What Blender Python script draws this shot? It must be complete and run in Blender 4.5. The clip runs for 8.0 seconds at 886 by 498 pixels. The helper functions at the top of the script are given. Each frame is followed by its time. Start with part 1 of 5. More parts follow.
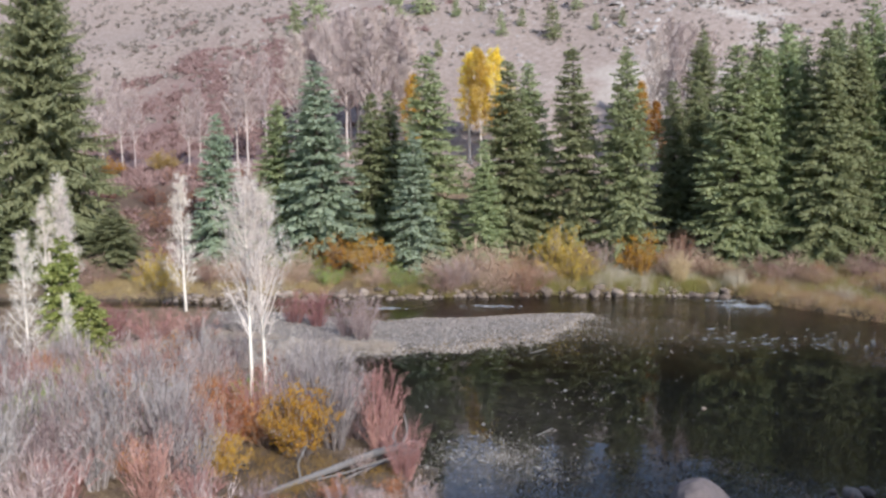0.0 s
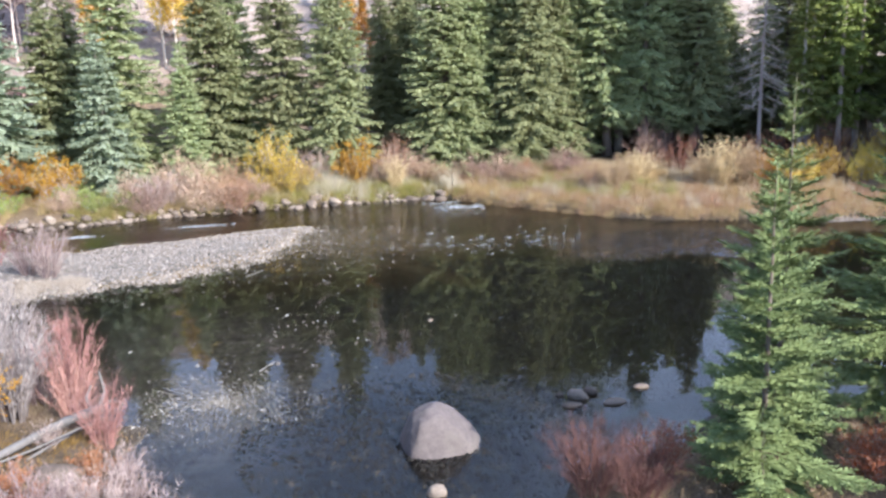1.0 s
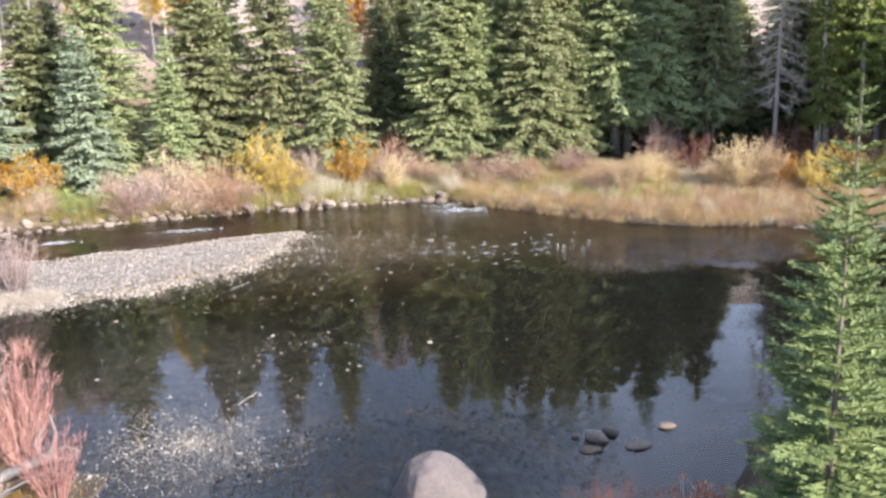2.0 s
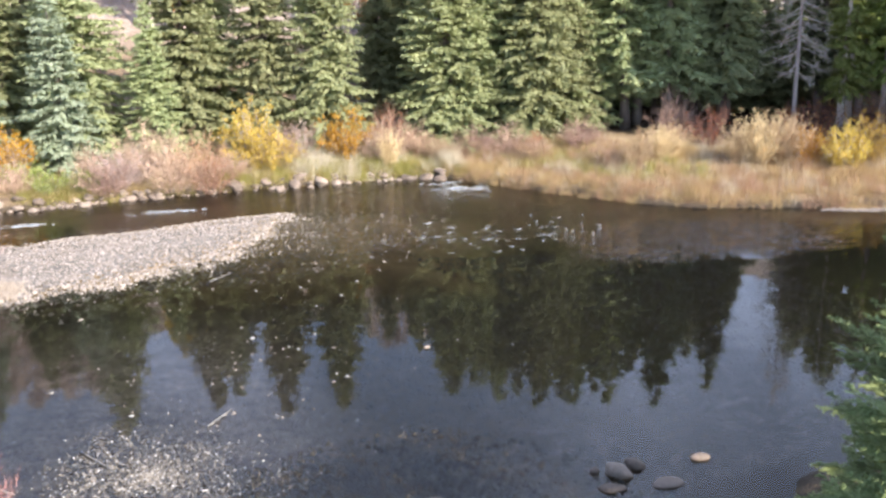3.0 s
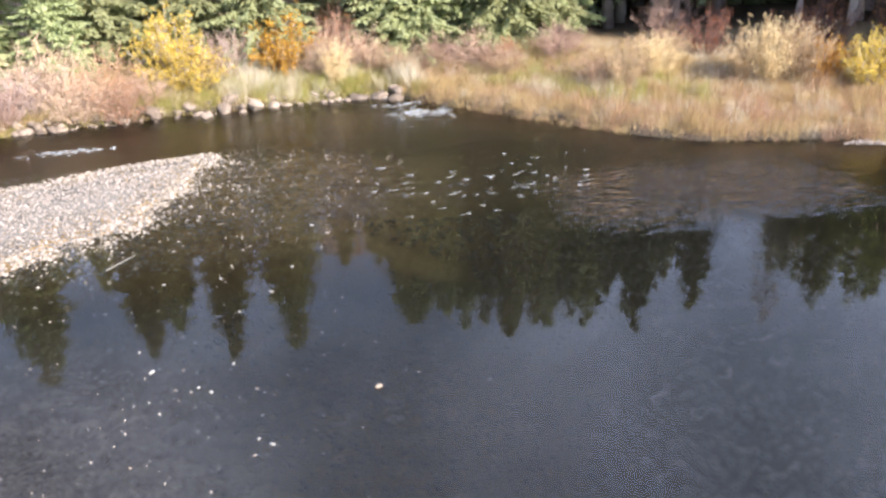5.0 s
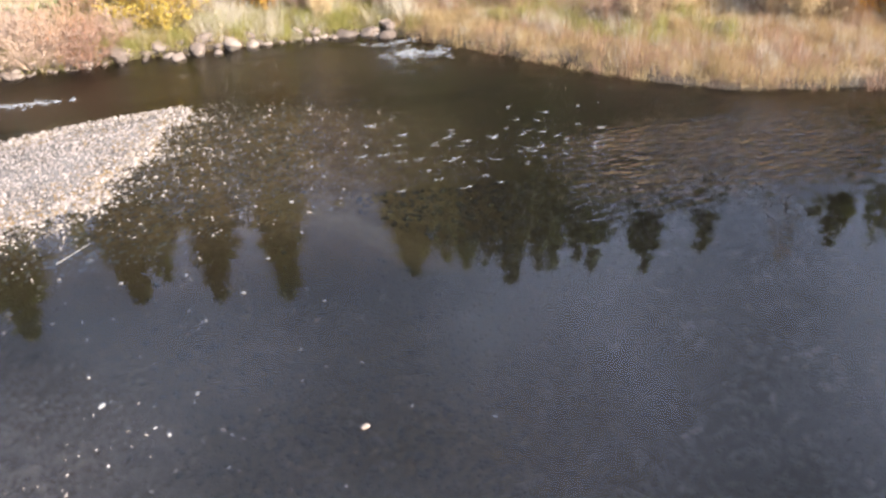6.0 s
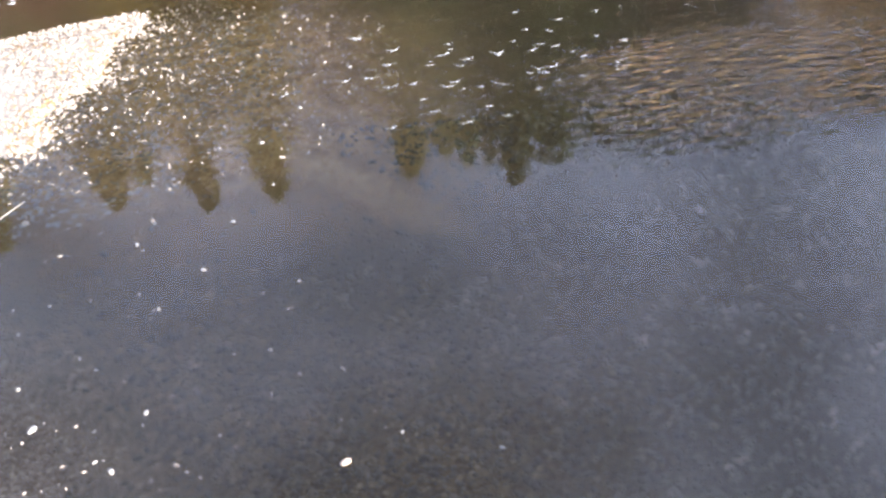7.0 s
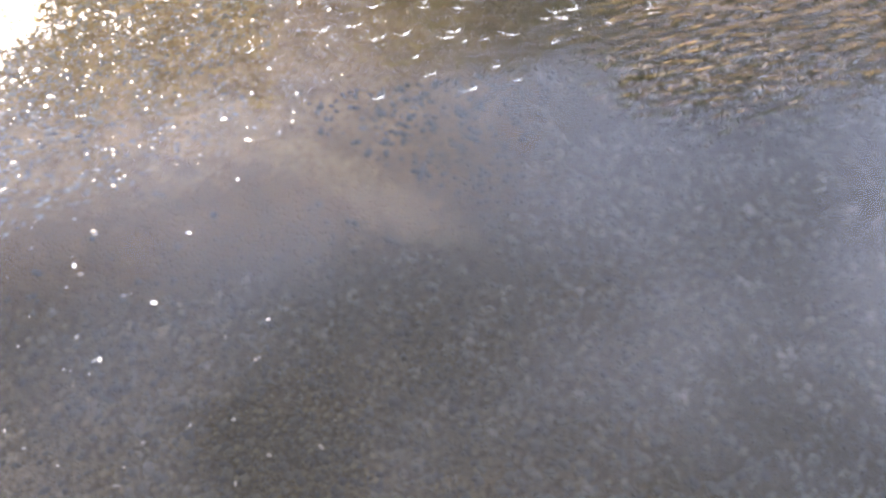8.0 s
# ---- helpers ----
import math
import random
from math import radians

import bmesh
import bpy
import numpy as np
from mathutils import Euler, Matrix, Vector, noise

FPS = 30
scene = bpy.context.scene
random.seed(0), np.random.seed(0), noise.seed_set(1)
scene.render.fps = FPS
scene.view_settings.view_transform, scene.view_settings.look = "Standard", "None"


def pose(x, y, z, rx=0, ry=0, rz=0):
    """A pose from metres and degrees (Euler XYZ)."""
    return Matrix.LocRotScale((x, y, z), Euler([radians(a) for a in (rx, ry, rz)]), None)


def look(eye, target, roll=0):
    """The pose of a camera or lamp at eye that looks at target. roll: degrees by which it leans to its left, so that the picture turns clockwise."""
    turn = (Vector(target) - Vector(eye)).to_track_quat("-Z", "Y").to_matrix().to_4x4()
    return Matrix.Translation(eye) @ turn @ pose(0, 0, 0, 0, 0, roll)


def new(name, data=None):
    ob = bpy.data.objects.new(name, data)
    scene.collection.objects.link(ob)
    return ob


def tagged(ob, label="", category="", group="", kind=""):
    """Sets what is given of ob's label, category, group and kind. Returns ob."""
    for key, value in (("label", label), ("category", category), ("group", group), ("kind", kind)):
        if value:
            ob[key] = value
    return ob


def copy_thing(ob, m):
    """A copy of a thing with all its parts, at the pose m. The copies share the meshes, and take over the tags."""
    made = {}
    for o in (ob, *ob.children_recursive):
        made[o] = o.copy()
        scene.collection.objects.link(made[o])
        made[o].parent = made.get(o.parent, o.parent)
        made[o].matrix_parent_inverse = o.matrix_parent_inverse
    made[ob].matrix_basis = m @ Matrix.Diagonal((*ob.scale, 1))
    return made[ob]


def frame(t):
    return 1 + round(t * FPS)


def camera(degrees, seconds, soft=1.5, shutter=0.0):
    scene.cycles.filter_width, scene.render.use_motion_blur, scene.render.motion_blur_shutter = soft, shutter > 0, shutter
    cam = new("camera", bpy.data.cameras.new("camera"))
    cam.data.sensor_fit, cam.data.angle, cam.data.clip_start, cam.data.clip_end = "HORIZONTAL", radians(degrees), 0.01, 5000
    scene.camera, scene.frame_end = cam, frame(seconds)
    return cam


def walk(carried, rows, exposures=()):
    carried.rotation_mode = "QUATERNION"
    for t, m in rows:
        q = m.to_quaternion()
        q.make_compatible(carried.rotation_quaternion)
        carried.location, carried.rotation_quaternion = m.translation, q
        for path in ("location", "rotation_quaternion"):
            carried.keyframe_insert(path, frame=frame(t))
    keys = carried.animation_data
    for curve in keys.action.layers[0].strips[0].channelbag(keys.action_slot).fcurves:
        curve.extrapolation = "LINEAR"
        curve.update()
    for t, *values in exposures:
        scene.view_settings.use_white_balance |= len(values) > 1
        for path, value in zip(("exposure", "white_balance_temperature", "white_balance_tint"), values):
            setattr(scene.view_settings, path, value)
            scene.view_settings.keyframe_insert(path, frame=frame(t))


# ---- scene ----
cam = camera(53.7, 8.0, soft=2.7)
PATH = [
    (0, (0.74, -2.058, 9.275), (0.362, -0.106, 9.055), -1.0),
    (0.5, (0.688, -0.756, 9.27), (0.727, 1.209, 8.902), -1.5),
    (1, (0.734, 0.571, 9.318), (0.987, 2.503, 8.866), -1.8),
    (2.5, (1.345, 4.931, 9.389), (1.596, 6.855, 8.906), -1.7),
    (3, (1.56, 6.503, 9.421), (1.808, 8.413, 8.879), -1.7),
    (3.5, (1.8, 8.134, 9.483), (2.06, 10.019, 8.867), -1.6),
    (4, (2.106, 9.822, 9.698), (2.407, 11.674, 9.004), -1.7),
    (4.5, (2.457, 11.584, 10.15), (2.763, 13.406, 9.384), -1.9),
    (5.8, (3.37, 16.282, 11.066), (3.66, 18.01, 10.1), -2.5),
    (6, (3.553, 17.061, 11.122), (3.834, 18.759, 10.104), -2.6),
    (6.5, (3.946, 19.009, 11.166), (4.208, 20.622, 10.013), -2.9),
    (7, (4.409, 21.005, 11.171), (4.642, 22.525, 9.892), -3.4),
    (7.5, (4.883, 23.033, 11.173), (5.084, 24.451, 9.777), -4.1),
    (8, (5.275, 25.173, 11.2), (5.451, 26.472, 9.69), -4.6),
]
walk(cam, [(t, look(eye, target, roll)) for t, eye, target, roll in PATH],
     exposures=[(0, 0.15, 5890, 10), (0.5, 0.49, 5800, 10), (1, 1.08, 5840, 10), (2.5, 1.28, 6440, 12), (4.5, 1.58, 6440, 12), (6, 1.41, 6600, 14), (6.5, 1.74, 6610, 14), (7, 2.26, 6610, 14), (7.5, 2.52, 6660, 14), (8, 3.05, 6710, 14)])

# ---- world, sun ----
SUN_TO = Vector((0.50, -0.68, 0.53)).normalized()
world = bpy.data.worlds.new("sky")
scene.world = world
world.use_nodes = True
wt = world.node_tree
wt.nodes.clear()
sky = wt.nodes.new("ShaderNodeTexSky")
sky.sky_type = "NISHITA"
sky.sun_disc = False
sky.sun_elevation = math.asin(SUN_TO.z)
sky.sun_rotation = math.atan2(SUN_TO.x, SUN_TO.y)
sky.altitude = 2200
wc = wt.nodes.new("ShaderNodeTexCoord")
wn = wt.nodes.new("ShaderNodeTexNoise")
wn.inputs["Scale"].default_value = 3.6
wn.inputs["Detail"].default_value = 4
wn.inputs["Roughness"].default_value = 0.55
wr = wt.nodes.new("ShaderNodeMapRange")
wr.inputs["From Min"].default_value = 0.36
wr.inputs["From Max"].default_value = 0.72
wr.inputs["To Min"].default_value = 0.05
wr.inputs["To Max"].default_value = 0.9
wm = wt.nodes.new("ShaderNodeMix")
wm.data_type = "RGBA"
wm.inputs[7].default_value = (7.6, 9.0, 12.6, 1)
wb = wt.nodes.new("ShaderNodeBackground")
wb.inputs["Strength"].default_value = 0.12
wo = wt.nodes.new("ShaderNodeOutputWorld")
drift = wt.nodes.new("ShaderNodeMapping")
drift.inputs["Location"].default_value = (0.9, 4.1, 2.3)
wt.links.new(wc.outputs["Generated"], drift.inputs["Vector"])
wt.links.new(drift.outputs[0], wn.inputs["Vector"])
wt.links.new(wn.outputs["Fac"], wr.inputs["Value"])
east = wt.nodes.new("ShaderNodeVectorMath")
east.operation = "DOT_PRODUCT"
east.inputs[1].default_value = (0.75, 0.25, 0)
thick = wt.nodes.new("ShaderNodeMath")
thick.operation = "MULTIPLY_ADD"
thick.use_clamp = True
thick.inputs[1].default_value = 0.65
wt.links.new(wc.outputs["Generated"], east.inputs[0])
wt.links.new(east.outputs["Value"], thick.inputs[0])
wt.links.new(wr.outputs["Result"], thick.inputs[2])
wt.links.new(thick.outputs[0], wm.inputs[0])
wt.links.new(sky.outputs["Color"], wm.inputs[6])
wt.links.new(wm.outputs[2], wb.inputs["Color"])
wt.links.new(wb.outputs["Background"], wo.inputs["Surface"])
sun = new("sun", bpy.data.lights.new("sun", "SUN"))
sun.data.energy = 5.0
sun.data.angle = radians(0.6)
sun.data.color = (1.0, 0.93, 0.83)
sun.matrix_world = look(SUN_TO * 100, (0, 0, 0))


# ---- materials ----
class Nodes:
    """A short way to write node materials."""

    def __init__(self, name, rough=0.8, spec=0.3):
        self.mat = bpy.data.materials.new(name)
        self.mat.use_nodes = True
        self.t = self.mat.node_tree
        self.p = self.t.nodes["Principled BSDF"]
        self.p.inputs["Roughness"].default_value = rough
        self.p.inputs["Specular IOR Level"].default_value = spec

    def add(self, kind, **sets):
        n = self.t.nodes.new("ShaderNode" + kind)
        for k, v in sets.items():
            n.inputs[k.replace("_", " ")].default_value = v
        return n

    def link(self, a, b):
        self.t.links.new(a, b)

    def where(self, world_space=True):
        if world_space:
            return self.add("NewGeometry").outputs["Position"]
        return self.add("TexCoord").outputs["Object"]

    def noise(self, scale, detail=4, world_space=True, rough=0.6):
        n = self.add("TexNoise", Scale=scale, Detail=detail, Roughness=rough)
        self.link(self.where(world_space), n.inputs["Vector"])
        return n.outputs["Fac"]

    def ramp(self, value, stops):
        n = self.t.nodes.new("ShaderNodeValToRGB")
        els = n.color_ramp.elements
        while len(els) < len(stops):
            els.new(0.5)
        for e, (at, c) in zip(els, stops):
            e.position, e.color = at, (*c, 1)
        self.link(value, n.inputs["Fac"])
        return n.outputs["Color"]

    def span(self, value, a, b, lo=0.0, hi=1.0):
        n = self.add("MapRange", From_Min=a, From_Max=b, To_Min=lo, To_Max=hi)
        n.interpolation_type = "SMOOTHSTEP"
        self.link(value, n.inputs["Value"])
        return n.outputs["Result"]

    def mix(self, fac, a, b, mode="MIX"):
        n = self.t.nodes.new("ShaderNodeMix")
        n.data_type, n.blend_type = "RGBA", mode
        for v, i in ((fac, 0), (a, 6), (b, 7)):
            if isinstance(v, (int, float)):
                n.inputs[i].default_value = v
            elif isinstance(v, tuple):
                n.inputs[i].default_value = (*v, 1)
            else:
                self.link(v, n.inputs[i])
        return n.outputs[2]

    def math(self, op, a, b=0.0):
        n = self.t.nodes.new("ShaderNodeMath")
        n.operation = op
        for v, i in ((a, 0), (b, 1)):
            if isinstance(v, (int, float)):
                n.inputs[i].default_value = v
            else:
                self.link(v, n.inputs[i])
        return n.outputs[0]

    def colour(self, c):
        self.link(c, self.p.inputs["Base Color"])
        return self

    def bump(self, height, strength=0.4, distance=0.05):
        n = self.add("Bump", Strength=strength, Distance=distance)
        self.link(height, n.inputs["Height"])
        self.link(n.outputs["Normal"], self.p.inputs["Normal"])
        return self


def varied(name, dark, mid, light, rough=0.85, spec=0.2, objects=0.25, grain=3.0, thin=0.0, island=0.6):
    """A material whose colour differs from piece to piece, from thing to thing and in a grain."""
    m = Nodes(name, rough, spec)
    isl = m.add("NewGeometry").outputs["Random Per Island"]
    f = m.math("ADD", m.math("MULTIPLY", isl, island), m.math("MULTIPLY", m.noise(grain, 3), 1.0 - island))
    c = m.ramp(f, [(0.1, dark), (0.5, mid), (0.9, light)])
    rnd = m.add("ObjectInfo").outputs["Random"]
    hsv = m.add("HueSaturation")
    m.link(m.span(rnd, 0, 1, 1 - objects, 1 + objects), hsv.inputs["Value"])
    m.link(m.span(rnd, 0, 1, 0.485, 0.512), hsv.inputs["Hue"])
    m.link(c, hsv.inputs["Color"])
    m.colour(hsv.outputs["Color"])
    if thin:
        tl, mx = m.add("BsdfTranslucent"), m.add("MixShader", Fac=thin)
        m.link(hsv.outputs["Color"], tl.inputs["Color"])
        m.link(m.p.outputs[0], mx.inputs[1])
        m.link(tl.outputs[0], mx.inputs[2])
        m.link(mx.outputs[0], m.t.nodes["Material Output"].inputs["Surface"])
    return m.mat


def stone_material(name, stops, fleck=40.0, rough=0.8):
    m = Nodes(name, rough, 0.3)
    isl = m.add("NewGeometry").outputs["Random Per Island"]
    rnd = m.add("ObjectInfo").outputs["Random"]
    f = m.math("FRACT", m.math("ADD", isl, rnd))
    base = m.ramp(f, stops)
    fl = m.noise(fleck, 4, False, 0.7)
    c = m.mix(0.55, base, m.ramp(fl, [(0.3, (0.35, 0.35, 0.35)), (0.7, (1, 1, 1))]), "MULTIPLY")
    st = m.noise(1.7, 4, False)
    c = m.mix(m.span(st, 0.5, 0.72, 0, 0.45), c, (0.15, 0.13, 0.11))
    return m.colour(c).bump(fl, 0.35, 0.02).mat


def ground_material():
    m = Nodes("ground_soil", 0.9, 0.15)
    pos = m.where()
    sep = m.add("SeparateXYZ")
    m.link(pos, sep.inputs[0])
    x, y, z = sep.outputs
    fine, mid, big = m.noise(14, 5), m.noise(1.6, 4), m.noise(0.16, 4)
    vor = m.add("TexVoronoi", Scale=10.0)
    warp = m.add("TexNoise", Scale=2.2, Detail=2)
    m.link(pos, warp.inputs["Vector"])
    bent = m.mix(0.12, pos, warp.outputs["Color"], "ADD")
    m.link(bent, vor.inputs["Vector"])
    small = m.add("TexVoronoi", Scale=21.0)
    m.link(bent, small.inputs["Vector"])
    cell = m.add("SeparateColor")
    m.link(vor.outputs["Color"], cell.inputs[0])
    cell2 = m.add("SeparateColor")
    m.link(small.outputs["Color"], cell2.inputs[0])
    # stream bed: wet cobbles with silt and algae
    pick = m.span(m.noise(3.0, 2), 0.45, 0.55)
    tone = m.mix(pick, cell.outputs[0], cell2.outputs[0])
    gap = m.mix(pick, m.span(vor.outputs["Distance"], 0.40, 0.75), m.span(small.outputs["Distance"], 0.40, 0.75))
    bed = m.ramp(tone, [(0.0, (0.058, 0.044, 0.026)), (0.45, (0.072, 0.056, 0.034)), (0.75, (0.084, 0.067, 0.042)), (1.0, (0.12, 0.10, 0.066))])
    bed = m.mix(m.span(mid, 0.4, 0.7, 0, 0.5), bed, (0.080, 0.058, 0.026))
    bed = m.mix(m.span(big, 0.45, 0.62, 0, 0.5), bed, (0.058, 0.050, 0.034))
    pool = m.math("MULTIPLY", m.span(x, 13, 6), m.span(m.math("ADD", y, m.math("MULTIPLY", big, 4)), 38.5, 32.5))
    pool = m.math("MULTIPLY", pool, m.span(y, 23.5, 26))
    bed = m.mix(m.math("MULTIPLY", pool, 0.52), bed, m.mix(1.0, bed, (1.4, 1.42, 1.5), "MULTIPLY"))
    bed = m.mix(m.span(y, 33, 37, 0, 0.2), bed, (0.034, 0.026, 0.014))
    bed = m.mix(m.math("MULTIPLY", gap, 0.5), bed, (0.020, 0.017, 0.012))
    gold = m.math("MULTIPLY", m.math("MULTIPLY", m.span(x, -12, -5), m.span(x, 12.5, 2.5)), m.math("MULTIPLY", m.span(y, 35.3, 39.5), m.span(y, 48, 45)))
    bed = m.mix(m.math("MULTIPLY", gold, m.span(mid, 0.3, 0.65, 0.4, 0.8)), bed, m.mix(tone, (0.225, 0.138, 0.060), (0.40, 0.272, 0.138)))
    stony = m.math("MULTIPLY", m.math("MULTIPLY", m.span(x, -9, -4.5), m.span(m.math("ADD", x, m.math("MULTIPLY", y, 0.25)), 9.6, 5.2)), m.math("MULTIPLY", m.span(y, 18, 21), m.span(y, 36, 30)))
    bed = m.mix(m.math("MULTIPLY", stony, m.span(mid, 0.3, 0.6, 0.35, 0.8)), bed, m.mix(tone, (0.13, 0.10, 0.080), (0.32, 0.26, 0.215)))
    # bed colour darkened so that the spruces' reflection above it looks dark
    reflect_dark = m.math("MULTIPLY", m.span(x, 5, 11), m.span(y, 42, 39))
    bed = m.mix(m.math("MULTIPLY", reflect_dark, m.span(y, 26, 33, 0.75, 0.42)), bed, (0.030, 0.025, 0.011))
    swift = m.math("MULTIPLY", m.span(x, 7, 12), m.span(y, 34.5, 37.5))
    bed = m.mix(m.math("MULTIPLY", swift, 0.45), bed, (0.026, 0.020, 0.013))
    amber = m.math("MULTIPLY", m.span(y, 34.8, 37.2), m.span(x, 10, 5))
    bed = m.mix(m.math("MULTIPLY", m.math("MULTIPLY", amber, m.math("SUBTRACT", 1.0, gold)), 0.55), bed, (0.115, 0.072, 0.028))
    ridge = m.math("ABSOLUTE", m.math("SUBTRACT", m.math("ADD", y, m.math("MULTIPLY", x, 0.92)), m.math("ADD", 41.3, m.math("MULTIPLY", mid, 1.6))))
    ridge = m.math("MULTIPLY", m.span(ridge, 1.1, 0.2), m.math("MULTIPLY", m.span(x, -1, 1.5), m.span(x, 8, 5.5)))
    bed = m.mix(m.math("MULTIPLY", ridge, m.span(fine, 0.3, 0.6, 0.1, 0.32)), bed, m.mix(tone, (0.20, 0.14, 0.065), (0.36, 0.27, 0.14)))
    weed = m.math("MULTIPLY", m.span(m.math("ADD", y, m.math("MULTIPLY", mid, 3)), 27.0, 24.8), m.math("MULTIPLY", m.span(x, -2.5, 0.5), m.span(x, 9.5, 7.0)))
    bed = m.mix(m.math("MULTIPLY", weed, 0.8), bed, (0.022, 0.019, 0.015))
    # dry gravel
    gravel = m.ramp(tone, [(0.0, (0.080, 0.068, 0.056)), (0.5, (0.150, 0.131, 0.112)), (1.0, (0.28, 0.252, 0.222))])
    gravel = m.mix(m.math("MULTIPLY", gap, 0.6), gravel, (0.085, 0.072, 0.060))
    # litter and dry grass on the flats
    soil = m.ramp(fine, [(0.3, (0.10, 0.07, 0.045)), (0.55, (0.23, 0.165, 0.10)), (0.75, (0.36, 0.28, 0.17))])
    soil = m.mix(m.span(mid, 0.45, 0.7, 0, 0.6), soil, (0.16, 0.11, 0.085))
    # shadow under the fallen log and its shrubs, painted into the soil
    log_shade = m.math("MULTIPLY", m.math("MULTIPLY", m.span(x, -11, -9), m.span(x, -3, -4)), m.math("MULTIPLY", m.span(y, 14, 16), m.span(y, 23, 21)))
    soil = m.mix(m.math("MULTIPLY", log_shade, m.span(mid, 0.35, 0.6, 0.9, 0.5)), soil, (0.052, 0.039, 0.030))
    meadow = m.math("MULTIPLY", m.span(y, 40, 42), m.math("MULTIPLY", m.span(x, 7.5, 9.5), m.span(z, 0.3, 0.5)))
    soil = m.mix(m.math("MULTIPLY", meadow, m.span(mid, 0.3, 0.6, 0.3, 0.7)), soil, m.ramp(fine, [(0.3, (0.13, 0.085, 0.045)), (0.7, (0.30, 0.21, 0.115))]))
    # needle litter under the spruces, darkened to carry their shade in its colour
    litter_shade = m.math("MULTIPLY", m.span(y, 57, 59.5), m.span(x, 2, 5))
    soil = m.mix(m.math("MULTIPLY", litter_shade, 0.85), soil, m.ramp(fine, [(0.3, (0.035, 0.025, 0.018)), (0.7, (0.095, 0.066, 0.045))]))
    # hillside
    hill = m.ramp(m.math("ADD", m.math("MULTIPLY", fine, 0.4), m.math("MULTIPLY", mid, 0.6)), [(0.3, (0.190, 0.142, 0.112)), (0.5, (0.325, 0.252, 0.208)), (0.7, (0.47, 0.385, 0.330))])
    red = m.math("MULTIPLY", m.span(x, -62, -46), m.span(x, -22, -36))
    red = m.math("MULTIPLY", red, m.span(m.math("ADD", y, m.math("MULTIPLY", m.noise(0.12, 3), 30)), 130, 118))
    hill = m.mix(m.math("MULTIPLY", red, 0.75), hill, (0.205, 0.120, 0.108))
    scree = m.math("MULTIPLY", m.span(m.noise(0.05, 4), 0.52, 0.62), m.span(x, -15, 10))
    hill = m.mix(m.math("MULTIPLY", scree, 0.8), hill, (0.50, 0.44, 0.38))
    soil = m.mix(m.math("MULTIPLY", m.span(z, 1.8, 2.6), m.span(x, -20, -26, 0, 0.7)), soil, (0.085, 0.058, 0.052))
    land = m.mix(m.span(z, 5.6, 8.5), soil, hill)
    bar = m.math("MULTIPLY", m.span(m.math("ADD", y, m.math("MULTIPLY", mid, 2)), 32.2, 34.0), m.span(y, 49, 48.3))
    bar = m.math("MULTIPLY", m.math("MULTIPLY", bar, m.span(x, -23, -18)), m.span(x, 6, 4))
    gravel = m.mix(m.span(m.noise(0.5, 3), 0.42, 0.6, 0, 0.6), gravel, (0.20, 0.182, 0.165))
    land = m.mix(bar, land, gravel)
    edge = m.math("ADD", m.math("MULTIPLY", mid, 0.06), m.math("MULTIPLY", m.math("MULTIPLY", m.math("SUBTRACT", cell.outputs[1], 0.5), bar), 0.34))
    dry = m.span(m.math("ADD", z, edge), 0.02, 0.08)
    # wet soil at the banks' foot, darkened to paint the undercut's shadow
    mud_shade = m.math("MULTIPLY", m.span(z, 0.36, 0.14), m.math("SUBTRACT", 1.0, bar))
    land = m.mix(m.math("MULTIPLY", mud_shade, 0.85), land, (0.045, 0.036, 0.028))
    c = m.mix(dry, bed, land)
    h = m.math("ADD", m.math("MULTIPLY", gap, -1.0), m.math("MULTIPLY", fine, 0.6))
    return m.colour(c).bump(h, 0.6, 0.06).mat


